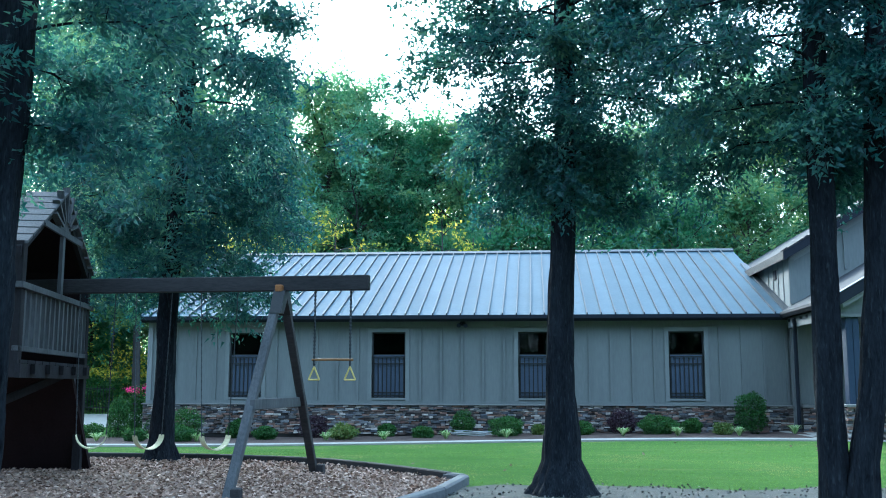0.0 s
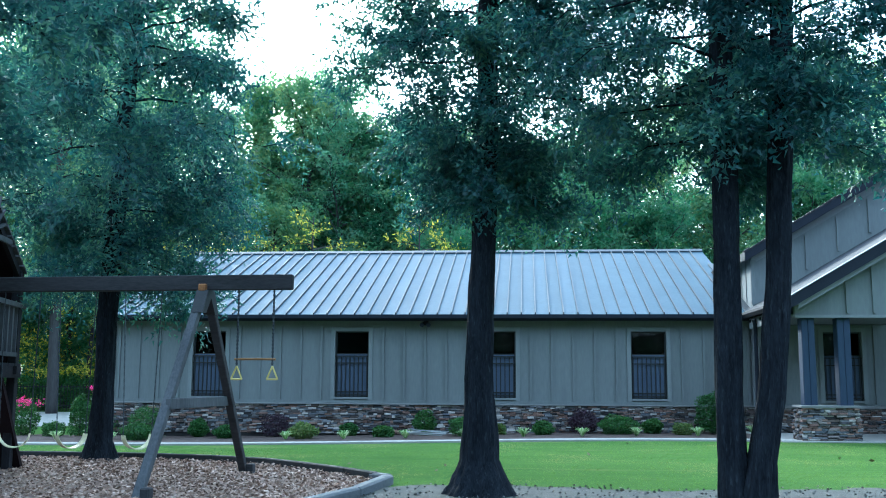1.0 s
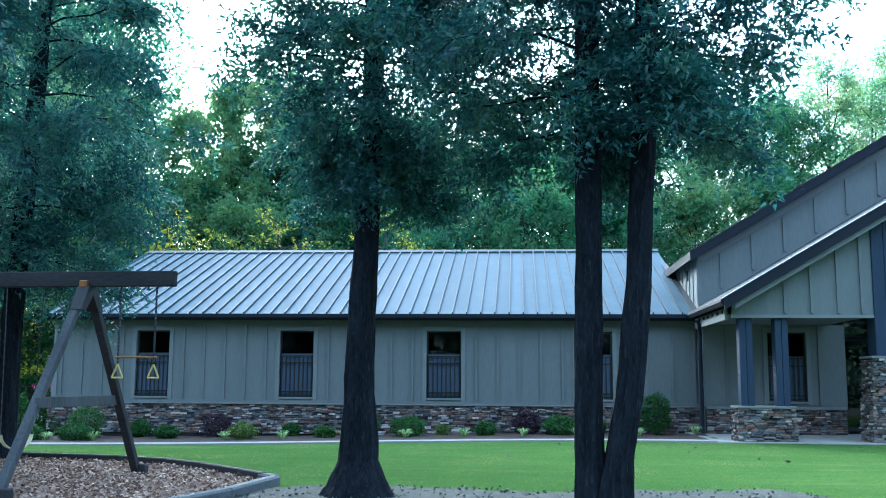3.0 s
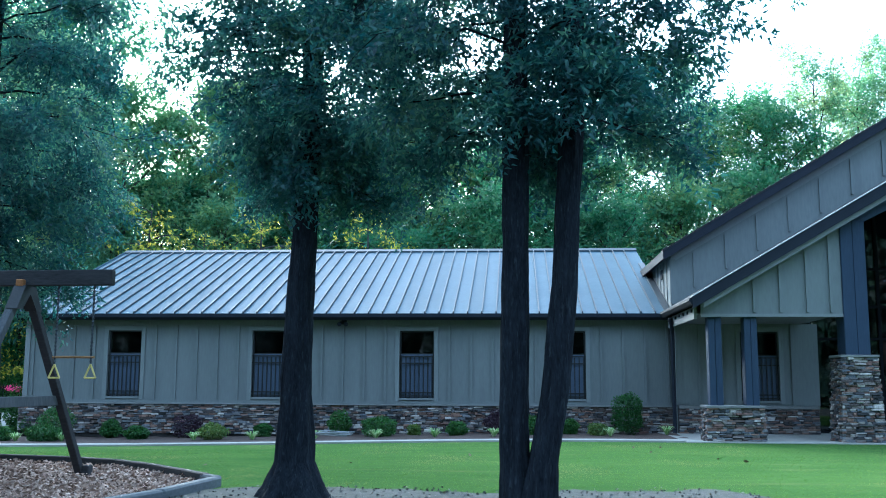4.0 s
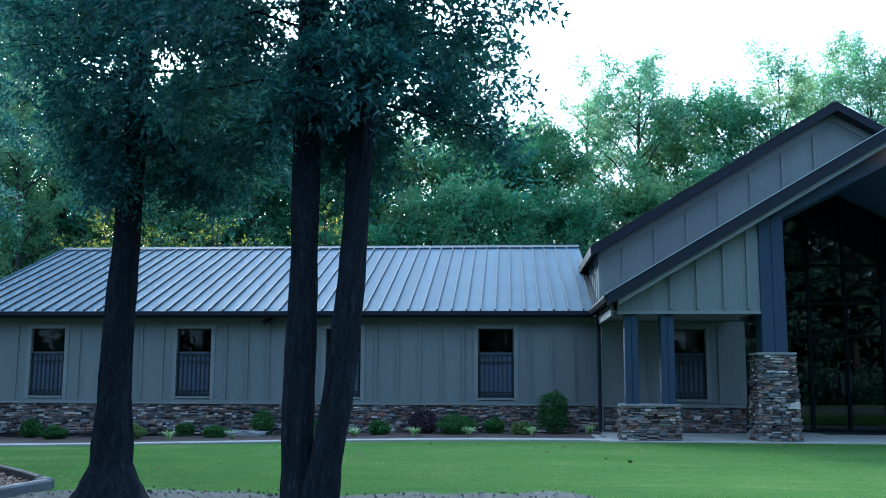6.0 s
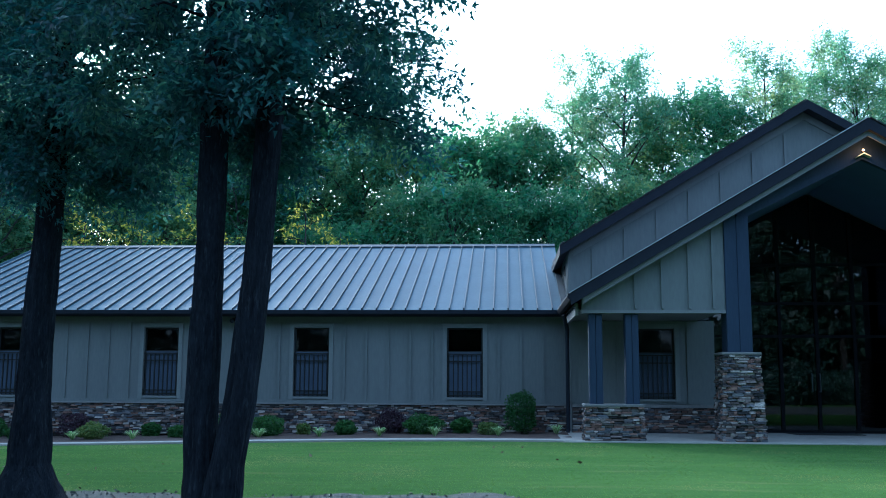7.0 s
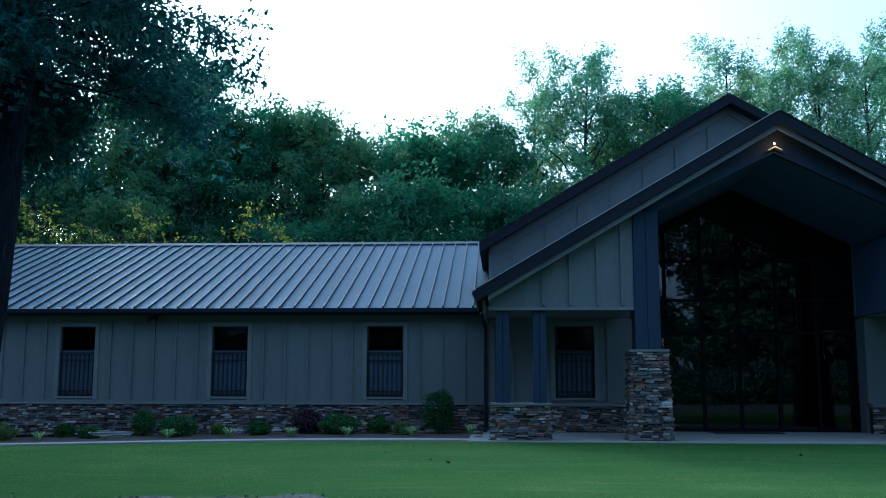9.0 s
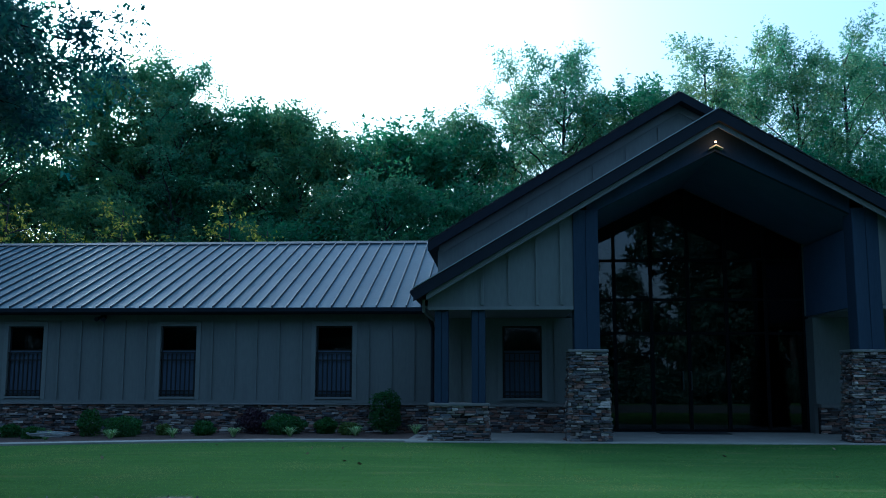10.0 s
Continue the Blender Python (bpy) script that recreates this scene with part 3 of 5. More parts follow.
prism(bm, [(RIDGE_Y - 0.16, roof_z(RIDGE_Y - 0.16) + 0.05), (RIDGE_Y, RIDGE_Z + 0.075), (RIDGE_Y + 0.16, roof_z(RIDGE_Y - 0.16) + 0.05), (RIDGE_Y + 0.16, roof_z(RIDGE_Y - 0.16) + 0.02), (RIDGE_Y, RIDGE_Z + 0.045), (RIDGE_Y - 0.16, roof_z(RIDGE_Y - 0.16) + 0.02)], "x", WL - 0.07, WR)
part("ridge_cap", bm, M_SEAM, roof)
bm = bmesh.new()
prism(bm, [(EAVE_Y - 0.03, EAVE_Z + 0.035), (RIDGE_Y, RIDGE_Z + 0.055), (RIDGE_Y, RIDGE_Z - 0.15), (EAVE_Y - 0.03, EAVE_Z - 0.12)], "x", WL - 0.075, WL - 0.052)
part("rake_trim", bm, M_ROOFMETAL, roof)
# valley flashing where the hall wall rises from the roof
bm = bmesh.new()
prism(bm, [(EAVE_Y, roof_z(EAVE_Y) + 0.055), (4.3, roof_z(4.3) + 0.055), (4.3, roof_z(4.3) + 0.02), (EAVE_Y, roof_z(EAVE_Y) + 0.02)], "x", WR - 0.16, WR - 0.003)
part("flashing", bm, M_SEAM, roof)


def sash_window(owner, x, wide, y, z0, z1):
    """A sash window in a wall whose front face lies at y: casing, sill, frame, two panes, a screen and an iron guard on the lower half."""
    win = bmesh.new()
    x1, zm = x + wide, z0 + 0.65 * (z1 - z0)
    box(win, x - 0.1, x - 0.001, y - 0.034, y - 0.001, z0 - 0.07, z1 + 0.1)
    box(win, x1 + 0.001, x1 + 0.1, y - 0.034, y - 0.001, z0 - 0.07, z1 + 0.1)
    box(win, x, x1, y - 0.034, y - 0.001, z1, z1 + 0.1)
    casing = part("window", win, M_CASING, owner, "dark sash window with painted casing and iron guard")
    boxpart("window_sill", x, x1, y - 0.05, y + 0.06, z0 - 0.05, z0 - 0.002, M_CASING, casing)
    bm = bmesh.new()
    t = 0.035
    for a in ((x, x + t, z0, z1), (x1 - t, x1, z0, z1), (x + t, x1 - t, z1 - t, z1), (x + t, x1 - t, z0, z0 + t), (x + t, x1 - t, zm - 0.02, zm + 0.02)):
        box(bm, a[0], a[1], y + 0.075, y + 0.115, a[2], a[3])
    part("window_frame", bm, M_IRON, casing)
    boxpart("pane", x + t, x1 - t, y + 0.093, y + 0.099, zm + 0.02, z1 - t, M_GLASS, casing)
    boxpart("pane", x + t, x1 - t, y + 0.093, y + 0.099, z0 + t, zm - 0.02, M_GLASS, casing)
    boxpart("insect_screen", x + 0.036, x1 - 0.036, y + 0.06, y + 0.068, z0 + 0.01, zm - 0.005, M_BLIND, casing, "grey-blue insect screen over the lower sash")
    for k in range(8):
        xb = x + 0.05 + k * (wide - 0.1) / 7
        boxpart("guard_bar", xb - 0.012, xb + 0.012, y + 0.025, y + 0.049, z0 + 0.01, zm - (0.03 if k in (0, 7) else 0.07), M_IRON, casing)
    for z in (z0 + 0.05, z0 + 0.13, zm - 0.22, zm - 0.05):
        boxpart("guard_rail", x + 0.003, x1 - 0.003, y + 0.008, y + 0.024, z - 0.014, z + 0.014, M_IRON, casing)


for x in WX:
    sash_window(wing, x, WIN_W, 0.0, WIN_Z0, WIN_Z1)
# flood lamp under the eave
fl = thing("flood_lamp", (5.95, -0.2, 2.66), "small dark twin flood lamp under the eave", "lamp")
boxpart("base_plate", 5.89, 6.01, -0.1, -0.032, 2.55, 2.66, M_DARKTRIM, fl, bevel=0.01)
for dx in (-0.07, 0.07):
    bm = bmesh.new()
    tube(bm, [(5.95 + dx * 0.6, -0.1, 2.6), (5.95 + dx, -0.2, 2.57), (5.95 + dx * 1.2, -0.28, 2.54)], [0.025, 0.04, 0.055], 10)
    part("lamp_head", bm, M_DARKTRIM, fl)

# ---- entrance hall and porch ----
XC = 19.36
HF = -0.36                      # front face of the hall
H_EAVE_X, H_SL, H_APEX = 13.62, 0.593, 7.66
P_SL, P_APEX, P_Y = 0.589, 6.22, -4.32
FACE_Y = -3.92
def hall_z(x):
    return H_APEX - H_SL * abs(x - XC)


def porch_z(x):
    return P_APEX - P_SL * abs(x - XC)


def ceil_z(x):
    return 5.5 - 0.5 * abs(x - XC)


HL, HR = 13.85, 2 * XC - 13.85
GL, GR = 17.02, 2 * XC - 16.74  # glass wall
PB = -0.88                      # front face of the porch's back wall, beside the set-back glass
hall = thing("entrance_hall_building", (XC, 6.0, 0), "tall gabled grey hall with a vaulted stone-pier porch", "building")
hw = bmesh.new()
W0, W1 = 15.28, 16.14           # window beside the glass wall
wall_grid(hw, [HL, W0, W1, GL], [0.66, 0.77, 2.34, 2.51], [(1, 1)], PB, PB + 0.18)
boxpart("wall_front", GR, HR, PB, PB + 0.18, 0.66, 2.51, M_SIDING, hall)
for a, b in ((HL, HL + 0.18), (GL - 0.18, GL), (GR, GR + 0.18), (HR - 0.18, HR)):
    boxpart("wall_return", a, b, PB + 0.181, HF - 0.002, -0.2, 2.51, M_SIDING, hall)
gb = bmesh.new()
prism(gb, [(HL, 2.57), (GL, 2.57), (GL, ceil_z(GL) + 0.02), (XC, ceil_z(XC) + 0.02), (GR, ceil_z(GR) + 0.02), (GR, 2.57), (HR, 2.57), (HR, hall_z(HR) - 0.2), (XC, hall_z(XC) - 0.2), (HL, hall_z(HL) - 0.2)], "y", HF, HF + 0.18)
part("gable_wall", gb, M_SIDING, hall)
hallwall = part("wall_front", hw, M_SIDING, hall, "grey-green board siding")
# The left side's lit look is painted: trim paint instead of siding.
sw = bmesh.new()
box(sw, HL, HL + 0.18, HF + 0.181, 22.0, -0.25, hall_z(HL) - 0.2)
part("wall_side", sw, M_TRIM, hall, "siding above the wing roof, its lit tone painted pale")
boxpart("wall_side", HR - 0.18, HR, HF + 0.181, 22.0, -0.25, hall_z(HR) - 0.2, M_SIDING, hall)
sw = bmesh.new()
prism(sw, [(HL + 0.19, -0.25), (HR - 0.19, -0.25), (HR - 0.19, hall_z(HR) - 0.2), (XC, hall_z(XC) - 0.2), (HL + 0.19, hall_z(HL) - 0.2)], "y", 21.8, 22.0)
part("wall_back", sw, M_SIDING, hall)
boxpart("interior_floor", HL + 0.19, HR - 0.19, HF + 0.185, 21.7, -0.2, 0.02, M_HALLINNER, hall)
boxpart("interior_partition", HL + 0.19, HR - 0.19, 5.0, 5.1, 0.03, 4.0, M_HALLINNER, hall)
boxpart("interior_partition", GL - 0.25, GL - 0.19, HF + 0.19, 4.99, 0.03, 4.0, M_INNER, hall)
for x in [14.35 + 0.52 * i for i in range(5)]:
    if not (W0 - 0.1 < x < W1 + 0.1):
        boxpart("batten", x - 0.022, x + 0.022, PB - 0.034, PB - 0.001, 0.7, 2.5, M_SIDING, hallwall)
x = HL + 0.55
while x < XC - 0.3:
    z0 = porch_z(x) + 0.12
    if hall_z(x) - 0.46 > z0 + 0.1:
        boxpart("batten", x - 0.028, x + 0.028, HF - 0.044, HF - 0.001, z0, hall_z(x) - 0.47, M_SIDING, hallwall)
    x += 0.75
# Battens on that side share the painted lit tone.
yb = HF + 0.6
while yb < 4.0:
    boxpart("batten", HL - 0.02, HL - 0.001, yb - 0.022, yb + 0.022, roof_z(yb) + 0.06, hall_z(HL) - 0.25, M_TRIM, hallwall)
    yb += 0.5
boxpart("corner_board", HL - 0.028, HL + 0.1, HF - 0.03, HF - 0.001, porch_z(HL) + 0.05, hall_z(HL) - 0.3, M_SIDING, hall)
boxpart("corner_board", HL - 0.028, HL + 0.1, PB - 0.03, PB - 0.001, 0.7, 2.5, M_SIDING, hall)
# vent on the side wall
boxpart("wall_vent", HL - 0.03, HL - 0.001, 0.9, 1.15, 3.75, 3.98, M_DARKTRIM, hall, "small dark louvred wall vent")


def gable_roof(zf, x_edge, y0, y1, thick, name):
    bm = bmesh.new()
    xl, xr = x_edge, 2 * XC - x_edge
    prism(bm, [(xl, zf(xl)), (XC, zf(XC)), (xr, zf(xr)), (xr, zf(xr) - thick), (XC, zf(XC) - thick), (xl, zf(xl) - thick)], "y", y0, y1)
    return part(name, bm, M_DARKROOF, hall, "dark shingle gable roof")


gable_roof(hall_z, H_EAVE_X, HF - 0.35, 22.3, 0.2, "roof")
gable_roof(porch_z, 13.62, P_Y, HF - 0.005, 0.16, "porch_roof")
# rake boards: black fascia with a paler frieze under it, shingle ends along the edge
def rake(zf, x_edge, y, drop, deep, material, name, proud=0.03):
    for s in (-1, 1):
        xa = x_edge if s < 0 else 2 * XC - x_edge
        bm = bmesh.new()
        prism(bm, [(xa, zf(xa) - drop), (XC, zf(XC) - drop), (XC, zf(XC) - drop - deep), (xa, zf(xa) - drop - deep)], "y", y - proud, y - 0.001)
        part(name, bm, material, hall)


rake(hall_z, H_EAVE_X, HF - 0.35, 0.03, 0.2, M_DARKTRIM, "rake_board")
rake(hall_z, HL + 0.0, HF, 0.24, 0.16, M_TRIM, "frieze_board", 0.028)
rake(porch_z, 13.62, P_Y, 0.025, 0.215, M_DARKTRIM, "rake_board")
rake(porch_z, 13.85, P_Y + 0.1, 0.245, 0.1, M_TRIM, "frieze_board")
# steel drip edge along the porch rake
bm = bmesh.new()
prism(bm, [(13.6, porch_z(13.6) + 0.02), (XC, porch_z(XC) + 0.02), (XC, porch_z(XC) + 0.003), (13.6, porch_z(13.6) + 0.003)], "y", P_Y - 0.05, P_Y + 0.12)
part("drip_edge", bm, M_DRIP, hall, "thin bright steel drip edge")
tab = bmesh.new()
box(tab, -0.5, 0.5, -0.5, 0.5, 0.0, 1.0, 0.08)
tab_me = bpy.data.meshes.new("shingle")
tab.to_mesh(tab_me)
tab.free()
tab_me.materials.append(M_DARKROOF)
rsh = random.Random(8)


def shingle_ends(zf, x0, x1, slope, y):
    n = int(abs(x1 - x0) * math.hypot(1, slope) / 0.14)
    a = math.atan(slope) * (1 if x0 < XC else -1)
    for i in range(n):
        x = x0 + (x1 - x0) * (i + 0.5) / n
        ob = new("shingle", tab_me)
        ob.parent = hall
        ob.matrix_parent_inverse = Matrix.Translation(-base_of(hall))
        ob.location = (x, y + 0.09 + rsh.uniform(-0.012, 0.012), zf(x) + 0.002)
        ob.scale = (0.136, 0.26, rsh.uniform(0.012, 0.03))
        ob.rotation_euler = (0, -a + rsh.uniform(-0.05, 0.05) - 0.06 * (1 if x0 < XC else -1), 0)


shingle_ends(hall_z, H_EAVE_X, XC - 0.02, H_SL, HF - 0.35)
shingle_ends(porch_z, XC + 0.02, 2 * XC - 13.62, P_SL, P_Y)
# porch gable face with its vaulted opening
PL0, PL1 = 16.62, 17.10         # big post
bm = bmesh.new()
mir = lambda x: 2 * XC - x
def face_top(x):
    return porch_z(x) - 0.17
for (a, b) in ((13.86, PL0 - 0.002), (mir(PL0) + 0.002, mir(13.86))):
    bm = bmesh.new()
    prism(bm, [(a, 2.53), (b, 2.53), (b, face_top(b)), (a, face_top(a))], "y", FACE_Y, FACE_Y + 0.12)
    gface = part("gable_panel", bm, M_SIDING, hall, "grey board-and-batten gable panel")
for x in (14.9, 15.42, 15.94, 16.4):
    for xx in (x, mir(x)):
        boxpart("batten", xx - 0.028, xx + 0.028, FACE_Y - 0.046, FACE_Y - 0.001, 2.56, porch_z(x) - 0.36, M_SIDING, gface)
for a, b in ((13.86, PL0 - 0.004), (mir(PL0) + 0.004, mir(13.86))):
    boxpart("panel_trim", a, b, FACE_Y - 0.03, FACE_Y + 0.16, 2.47, 2.528, M_TRIM, hall)
bm = bmesh.new()
prism(bm, [(PL1 - 0.2, ceil_z(PL1 - 0.2)), (XC, ceil_z(XC)), (mir(PL1 - 0.2), ceil_z(PL1 - 0.2)), (mir(PL1 - 0.2), face_top(PL1 - 0.2)), (XC, face_top(XC)), (PL1 - 0.2, face_top(PL1 - 0.2))], "y", FACE_Y + 0.03, FACE_Y + 0.15)
part("gable_beam", bm, M_POST, hall, "dark stained gable beam")
# vaulted ceiling (two slopes) and the flat soffits at its sides
bm = bmesh.new()
prism(bm, [(PL0 - 0.1, ceil_z(PL0 - 0.1)), (XC, ceil_z(XC)), (mir(PL0 - 0.1), ceil_z(PL0 - 0.1)), (mir(PL0 - 0.1), ceil_z(PL0 - 0.1) + 0.05), (XC, ceil_z(XC) + 0.05), (PL0 - 0.1, ceil_z(PL0 - 0.1) + 0.05)], "y", FACE_Y + 0.155, HF - 0.003)
tagged(part("ceiling_vault", bm, M_CEIL), "dim vaulted porch ceiling of painted boards", "ceiling", kind="structure")
for a, b in ((13.8, PL0 + 0.05), (mir(PL0) - 0.05, mir(13.8))):
    boxpart("soffit", a, b, FACE_Y + 0.165, HF - 0.003, 2.52, 2.56, M_TRIM, hall, "pale porch soffit")
    xin = b if a < XC else a
    boxpart("vault_side", xin - 0.04, xin + 0.04, FACE_Y + 0.165, HF - 0.003, 2.565, ceil_z(PL0) - 0.02, M_CEIL, hall)
# side beam with small dentils under the porch eave
boxpart("side_beam", 13.74, 13.80, FACE_Y + 0.17, HF - 0.03, 2.44, 2.68, M_TRIM, hall, "pale side beam under the eave")
for i in range(7):
    y = FACE_Y + 0.3 + i * 0.5
    boxpart("dentil", 13.715, 13.738, y, y + 0.1, 2.58, 2.64, M_DARKTRIM, hall)
bm = bmesh.new()
prism(bm, [(13.57, porch_z(13.62) - 0.02), (13.68, porch_z(13.62) - 0.02), (13.68, porch_z(13.62) - 0.15), (13.6, porch_z(13.62) - 0.15), (13.55, porch_z(13.62) - 0.08)], "y", P_Y, HF - 0.02)
part("gutter", bm, M_DARKTRIM, hall)
# downspout
ds = bmesh.new()
tube(ds, [(13.66, -1.2, 2.62), (13.7, -1.15, 2.5), (13.75, -0.98, 2.3), (13.75, -0.96, 2.2), (13.75, -0.96, 0.1), (13.73, -1.05, 0.0)], [0.045] * 6, 8)
part("downspout", ds, M_DARKTRIM, hall, "dark round downspout")
# big posts and square posts
def post(name, x0, x1, y0, y1, z0, z1):
    bm = bmesh.new()
    xm = (x0 + x1) / 2
    prism(bm, [(x0, y0 + 0.012), (x0 + 0.012, y0), (xm - 0.008, y0), (xm - 0.004, y0 + 0.015), (xm + 0.004, y0 + 0.015), (xm + 0.008, y0), (x1 - 0.012, y0), (x1, y0 + 0.012), (x1, y1), (x0, y1)], "z", z0, z1)
    return part(name, bm, M_POST, hall, "dark blue-grey timber post")


PR = 0.2                        # the far pier and post stand this much further out
for x0, x1 in ((PL0, PL1), (mir(PL1) + PR, mir(PL0) + PR)):
    post("porch_post", x0, x1, FACE_Y - 0.04, FACE_Y + 0.42, 1.72, porch_z(PL0) - 0.24)
for x0, x1 in ((13.99, 14.25), (14.69, 14.95)):
    post("porch_post", x0, x1, FACE_Y + 0.05, FACE_Y + 0.31, 0.72, 2.465)
for x0, x1 in ((mir(14.25), mir(13.99)), (mir(14.95), mir(14.69))):
    post("porch_post", x0, x1, FACE_Y + 0.05, FACE_Y + 0.31, 0.72, 2.465)
# window beside the glass
sash_window(hall, W0, W1 - W0, PB, 0.77, 2.34)
# glass wall: mullions, rails, panes, pair of doors
glassw = bmesh.new()
cols = [GL, 17.8, 18.62, 19.44, 20.28, 21.14, GR]
rails = [0.06, 2.2, 2.95, 3.84]
box(glassw, GL - 0.035, GR + 0.035, HF + 0.005, HF + 0.14, 0.021, 0.029)
gw = part("glass_wall", glassw, M_MULLION, hall, "tall dark glass entrance wall with bronze mullions")
for i, x in enumerate(cols):
    boxpart("mullion", x - 0.035, x + 0.035, HF + 0.01, HF + 0.13, 0.03, ceil_z(x) + 0.01, M_MULLION, gw)
for a, b in zip(cols, cols[1:]):
    zt = min(ceil_z(a), ceil_z(b))
    for z in rails:
        if z < zt - 0.1:
            boxpart("rail", a + 0.036, b - 0.036, HF + 0.02, HF + 0.12, z - 0.03, z + 0.03, M_MULLION, gw)
    zs = [0.03] + [z for z in rails[1:] if z < zt - 0.1]
    for i, z in enumerate(zs):
        z1 = zs[i + 1] if i + 1 < len(zs) else None
        if z1:
            boxpart("pane", a + 0.036, b - 0.036, HF + 0.06, HF + 0.068, z + 0.031, z1 - 0.031, M_DARKGLASS, gw)
        else:
            bm = bmesh.new()
            prism(bm, [(a + 0.036, z + 0.031), (b - 0.036, z + 0.031), (b - 0.036, ceil_z(b - 0.036)), (a + 0.036, ceil_z(a + 0.036))], "y", HF + 0.06, HF + 0.068)
            part("pane", bm, M_DARKGLASS, gw)
for x in (19.27, 19.45):
    bm = bmesh.new()
    tube(bm, [(x, HF + 0.01, 0.95), (x, HF - 0.05, 0.95), (x, HF - 0.05, 1.35), (x, HF + 0.01, 1.35)], [0.014] * 4, 8)
    part("door_pull", bm, M_CHAIN, gw, "steel door pull")
mt = bmesh.new()
box(mt, 18.62, 20.1, -1.25, -0.5, 0.031, 0.045, 0.005)
tagged(part("door_mat", mt, M_IRON), "black rubber mat before the glass doors", "mat")
# small lamp under the peak
lamp = thing("peak_lamp", (XC, FACE_Y, 5.68), "small lit lamp under the porch gable peak", "lamp")
bm = bmesh.new()
prism(bm, [(XC - 0.13, 5.535), (XC, 5.605), (XC + 0.13, 5.535), (XC + 0.13, 5.513), (XC, 5.58), (XC - 0.13, 5.513)], "y", FACE_Y - 0.1, FACE_Y + 0.028)
part("shade_bracket", bm, M_PALE, lamp, "small gable-shaped lamp ledge")
bm = bmesh.new()
bmesh.ops.create_uvsphere(bm, u_segments=14, v_segments=8, radius=0.022, matrix=Matrix.Translation((XC, FACE_Y - 0.05, 5.66)))
part("bulb", bm, M_LAMP, lamp, "glowing warm bulb", smooth=True)
bm = bmesh.new()
tube(bm, [(XC, FACE_Y - 0.05, 5.6), (XC, FACE_Y - 0.05, 5.62), (XC, FACE_Y - 0.05, 5.642)], [0.018, 0.014, 0.014], 10)
part("socket", bm, M_DARKTRIM, lamp)
pl = new("peak_light", bpy.data.lights.new("peak_light", "POINT"))
pl.data.energy, pl.data.color, pl.data.shadow_soft_size = 1.4, (1.0, 0.45, 0.15), 0.02
pl.location = (XC, FACE_Y - 0.24, 5.63)

# ---- stone veneer ----
stone_meshes = []
for i in range(10):
    r = random.Random(40 + i)
    bm = bmesh.new()
    bmesh.ops.create_cube(bm, size=1.0)
    for v in bm.verts:
        v.co += Vector((r.uniform(-0.06, 0.06), r.uniform(-0.14, 0.14), r.uniform(-0.15, 0.15)))
    bmesh.ops.bevel(bm, geom=list(bm.edges), offset=0.1, segments=1, affect="EDGES")
    bmesh.ops.recalc_face_normals(bm, faces=bm.faces)
    me = bpy.data.meshes.new("stone")
    bm.to_mesh(me)
    bm.free()
    me.materials.append(M_STONE)
    stone_meshes.append(me)
rs = random.Random(5)


stone_data = []
for me in stone_meshes:
    stone_data.append((np.array([v.co for v in me.vertices]), [tuple(p.vertices) for p in me.polygons]))
spare = {}


def stone(parent, centre, size, turn=0.0, single=True):
    k = rs.randrange(len(stone_meshes))
    if not single:
        va, fa = spare.setdefault(parent, ([], []))
        co, fs = stone_data[k]
        p = co * np.array(size)
        c_, s_ = math.cos(turn), math.sin(turn)
        q = np.stack([p[:, 0] * c_ - p[:, 1] * s_, p[:, 0] * s_ + p[:, 1] * c_, p[:, 2]], 1) + np.array(centre)
        o = len(va)
        va.extend(map(tuple, q))
        fa.extend(tuple(o + i for i in f) for f in fs)
        return
    ob = new("stone", stone_meshes[k])
    ob.parent = parent
    ob.matrix_parent_inverse = Matrix.Translation(-base_of(parent))
    ob.location = centre
    ob.scale = size
    ob.rotation_euler = (0, 0, turn)


def courses(z0, z1, lo=0.024, hi=0.062):
    out, z = [], z0
    while z < z1 - 0.03:
        h = min(rs.uniform(lo, hi), z1 - z)
        out.append((z, h))
        z += h
    return out


def stone_run(parent, p, q, outward, z0, z1, shrink=lambda z: (0.0, 0.0), lo=0.1, hi=0.34, single=lambda c: True):
    """Stones laid in courses along the line p to q; shrink(z) gives the set-back along and across at that height."""
    p, q, outward = Vector(p), Vector(q), Vector(outward)
    d = (q - p).normalized()
    ang = math.atan2(d.y, d.x)
    n = 0
    for z, h in courses(z0, z1):
        sa, so = shrink(z)
        a, b = sa, (q - p).length - sa
        while a < b - 0.02:
            w = min(rs.uniform(lo, hi), b - a)
            if b - a - w < 0.08:
                w = b - a
            dep = rs.uniform(0.05, 0.12)
            c = p + d * (a + w / 2) - outward * (so + 0.02 - rs.uniform(-0.02, 0.02))
            if h > 0.05 and rs.random() < 0.25:
                k = rs.uniform(0.38, 0.62)
                c2 = p + d * (a + w / 2) - outward * (so + 0.02 - rs.uniform(-0.02, 0.02))
                stone(parent, (c.x, c.y, z + h * k / 2), (w * 0.97, dep, h * k * 0.9), ang, single(c))
                stone(parent, (c2.x, c2.y, z + h * (1 + k) / 2), (w * 0.95, dep, h * (1 - k) * 0.88), ang, single(c2))
            else:
                dz = rs.uniform(-0.006, 0.006)
                stone(parent, (c.x, c.y, z + h / 2 + dz), (w * 0.965, dep, h * rs.uniform(0.82, 1.0)), ang, single(c))
            a += w
            n += 1
    return n


base = boxpart("stone_base", WL - 0.04, WR + 0.02, -0.075, 0.15, -0.3, 0.585, M_MORTAR, wing, "stacked ledge-stone base course")
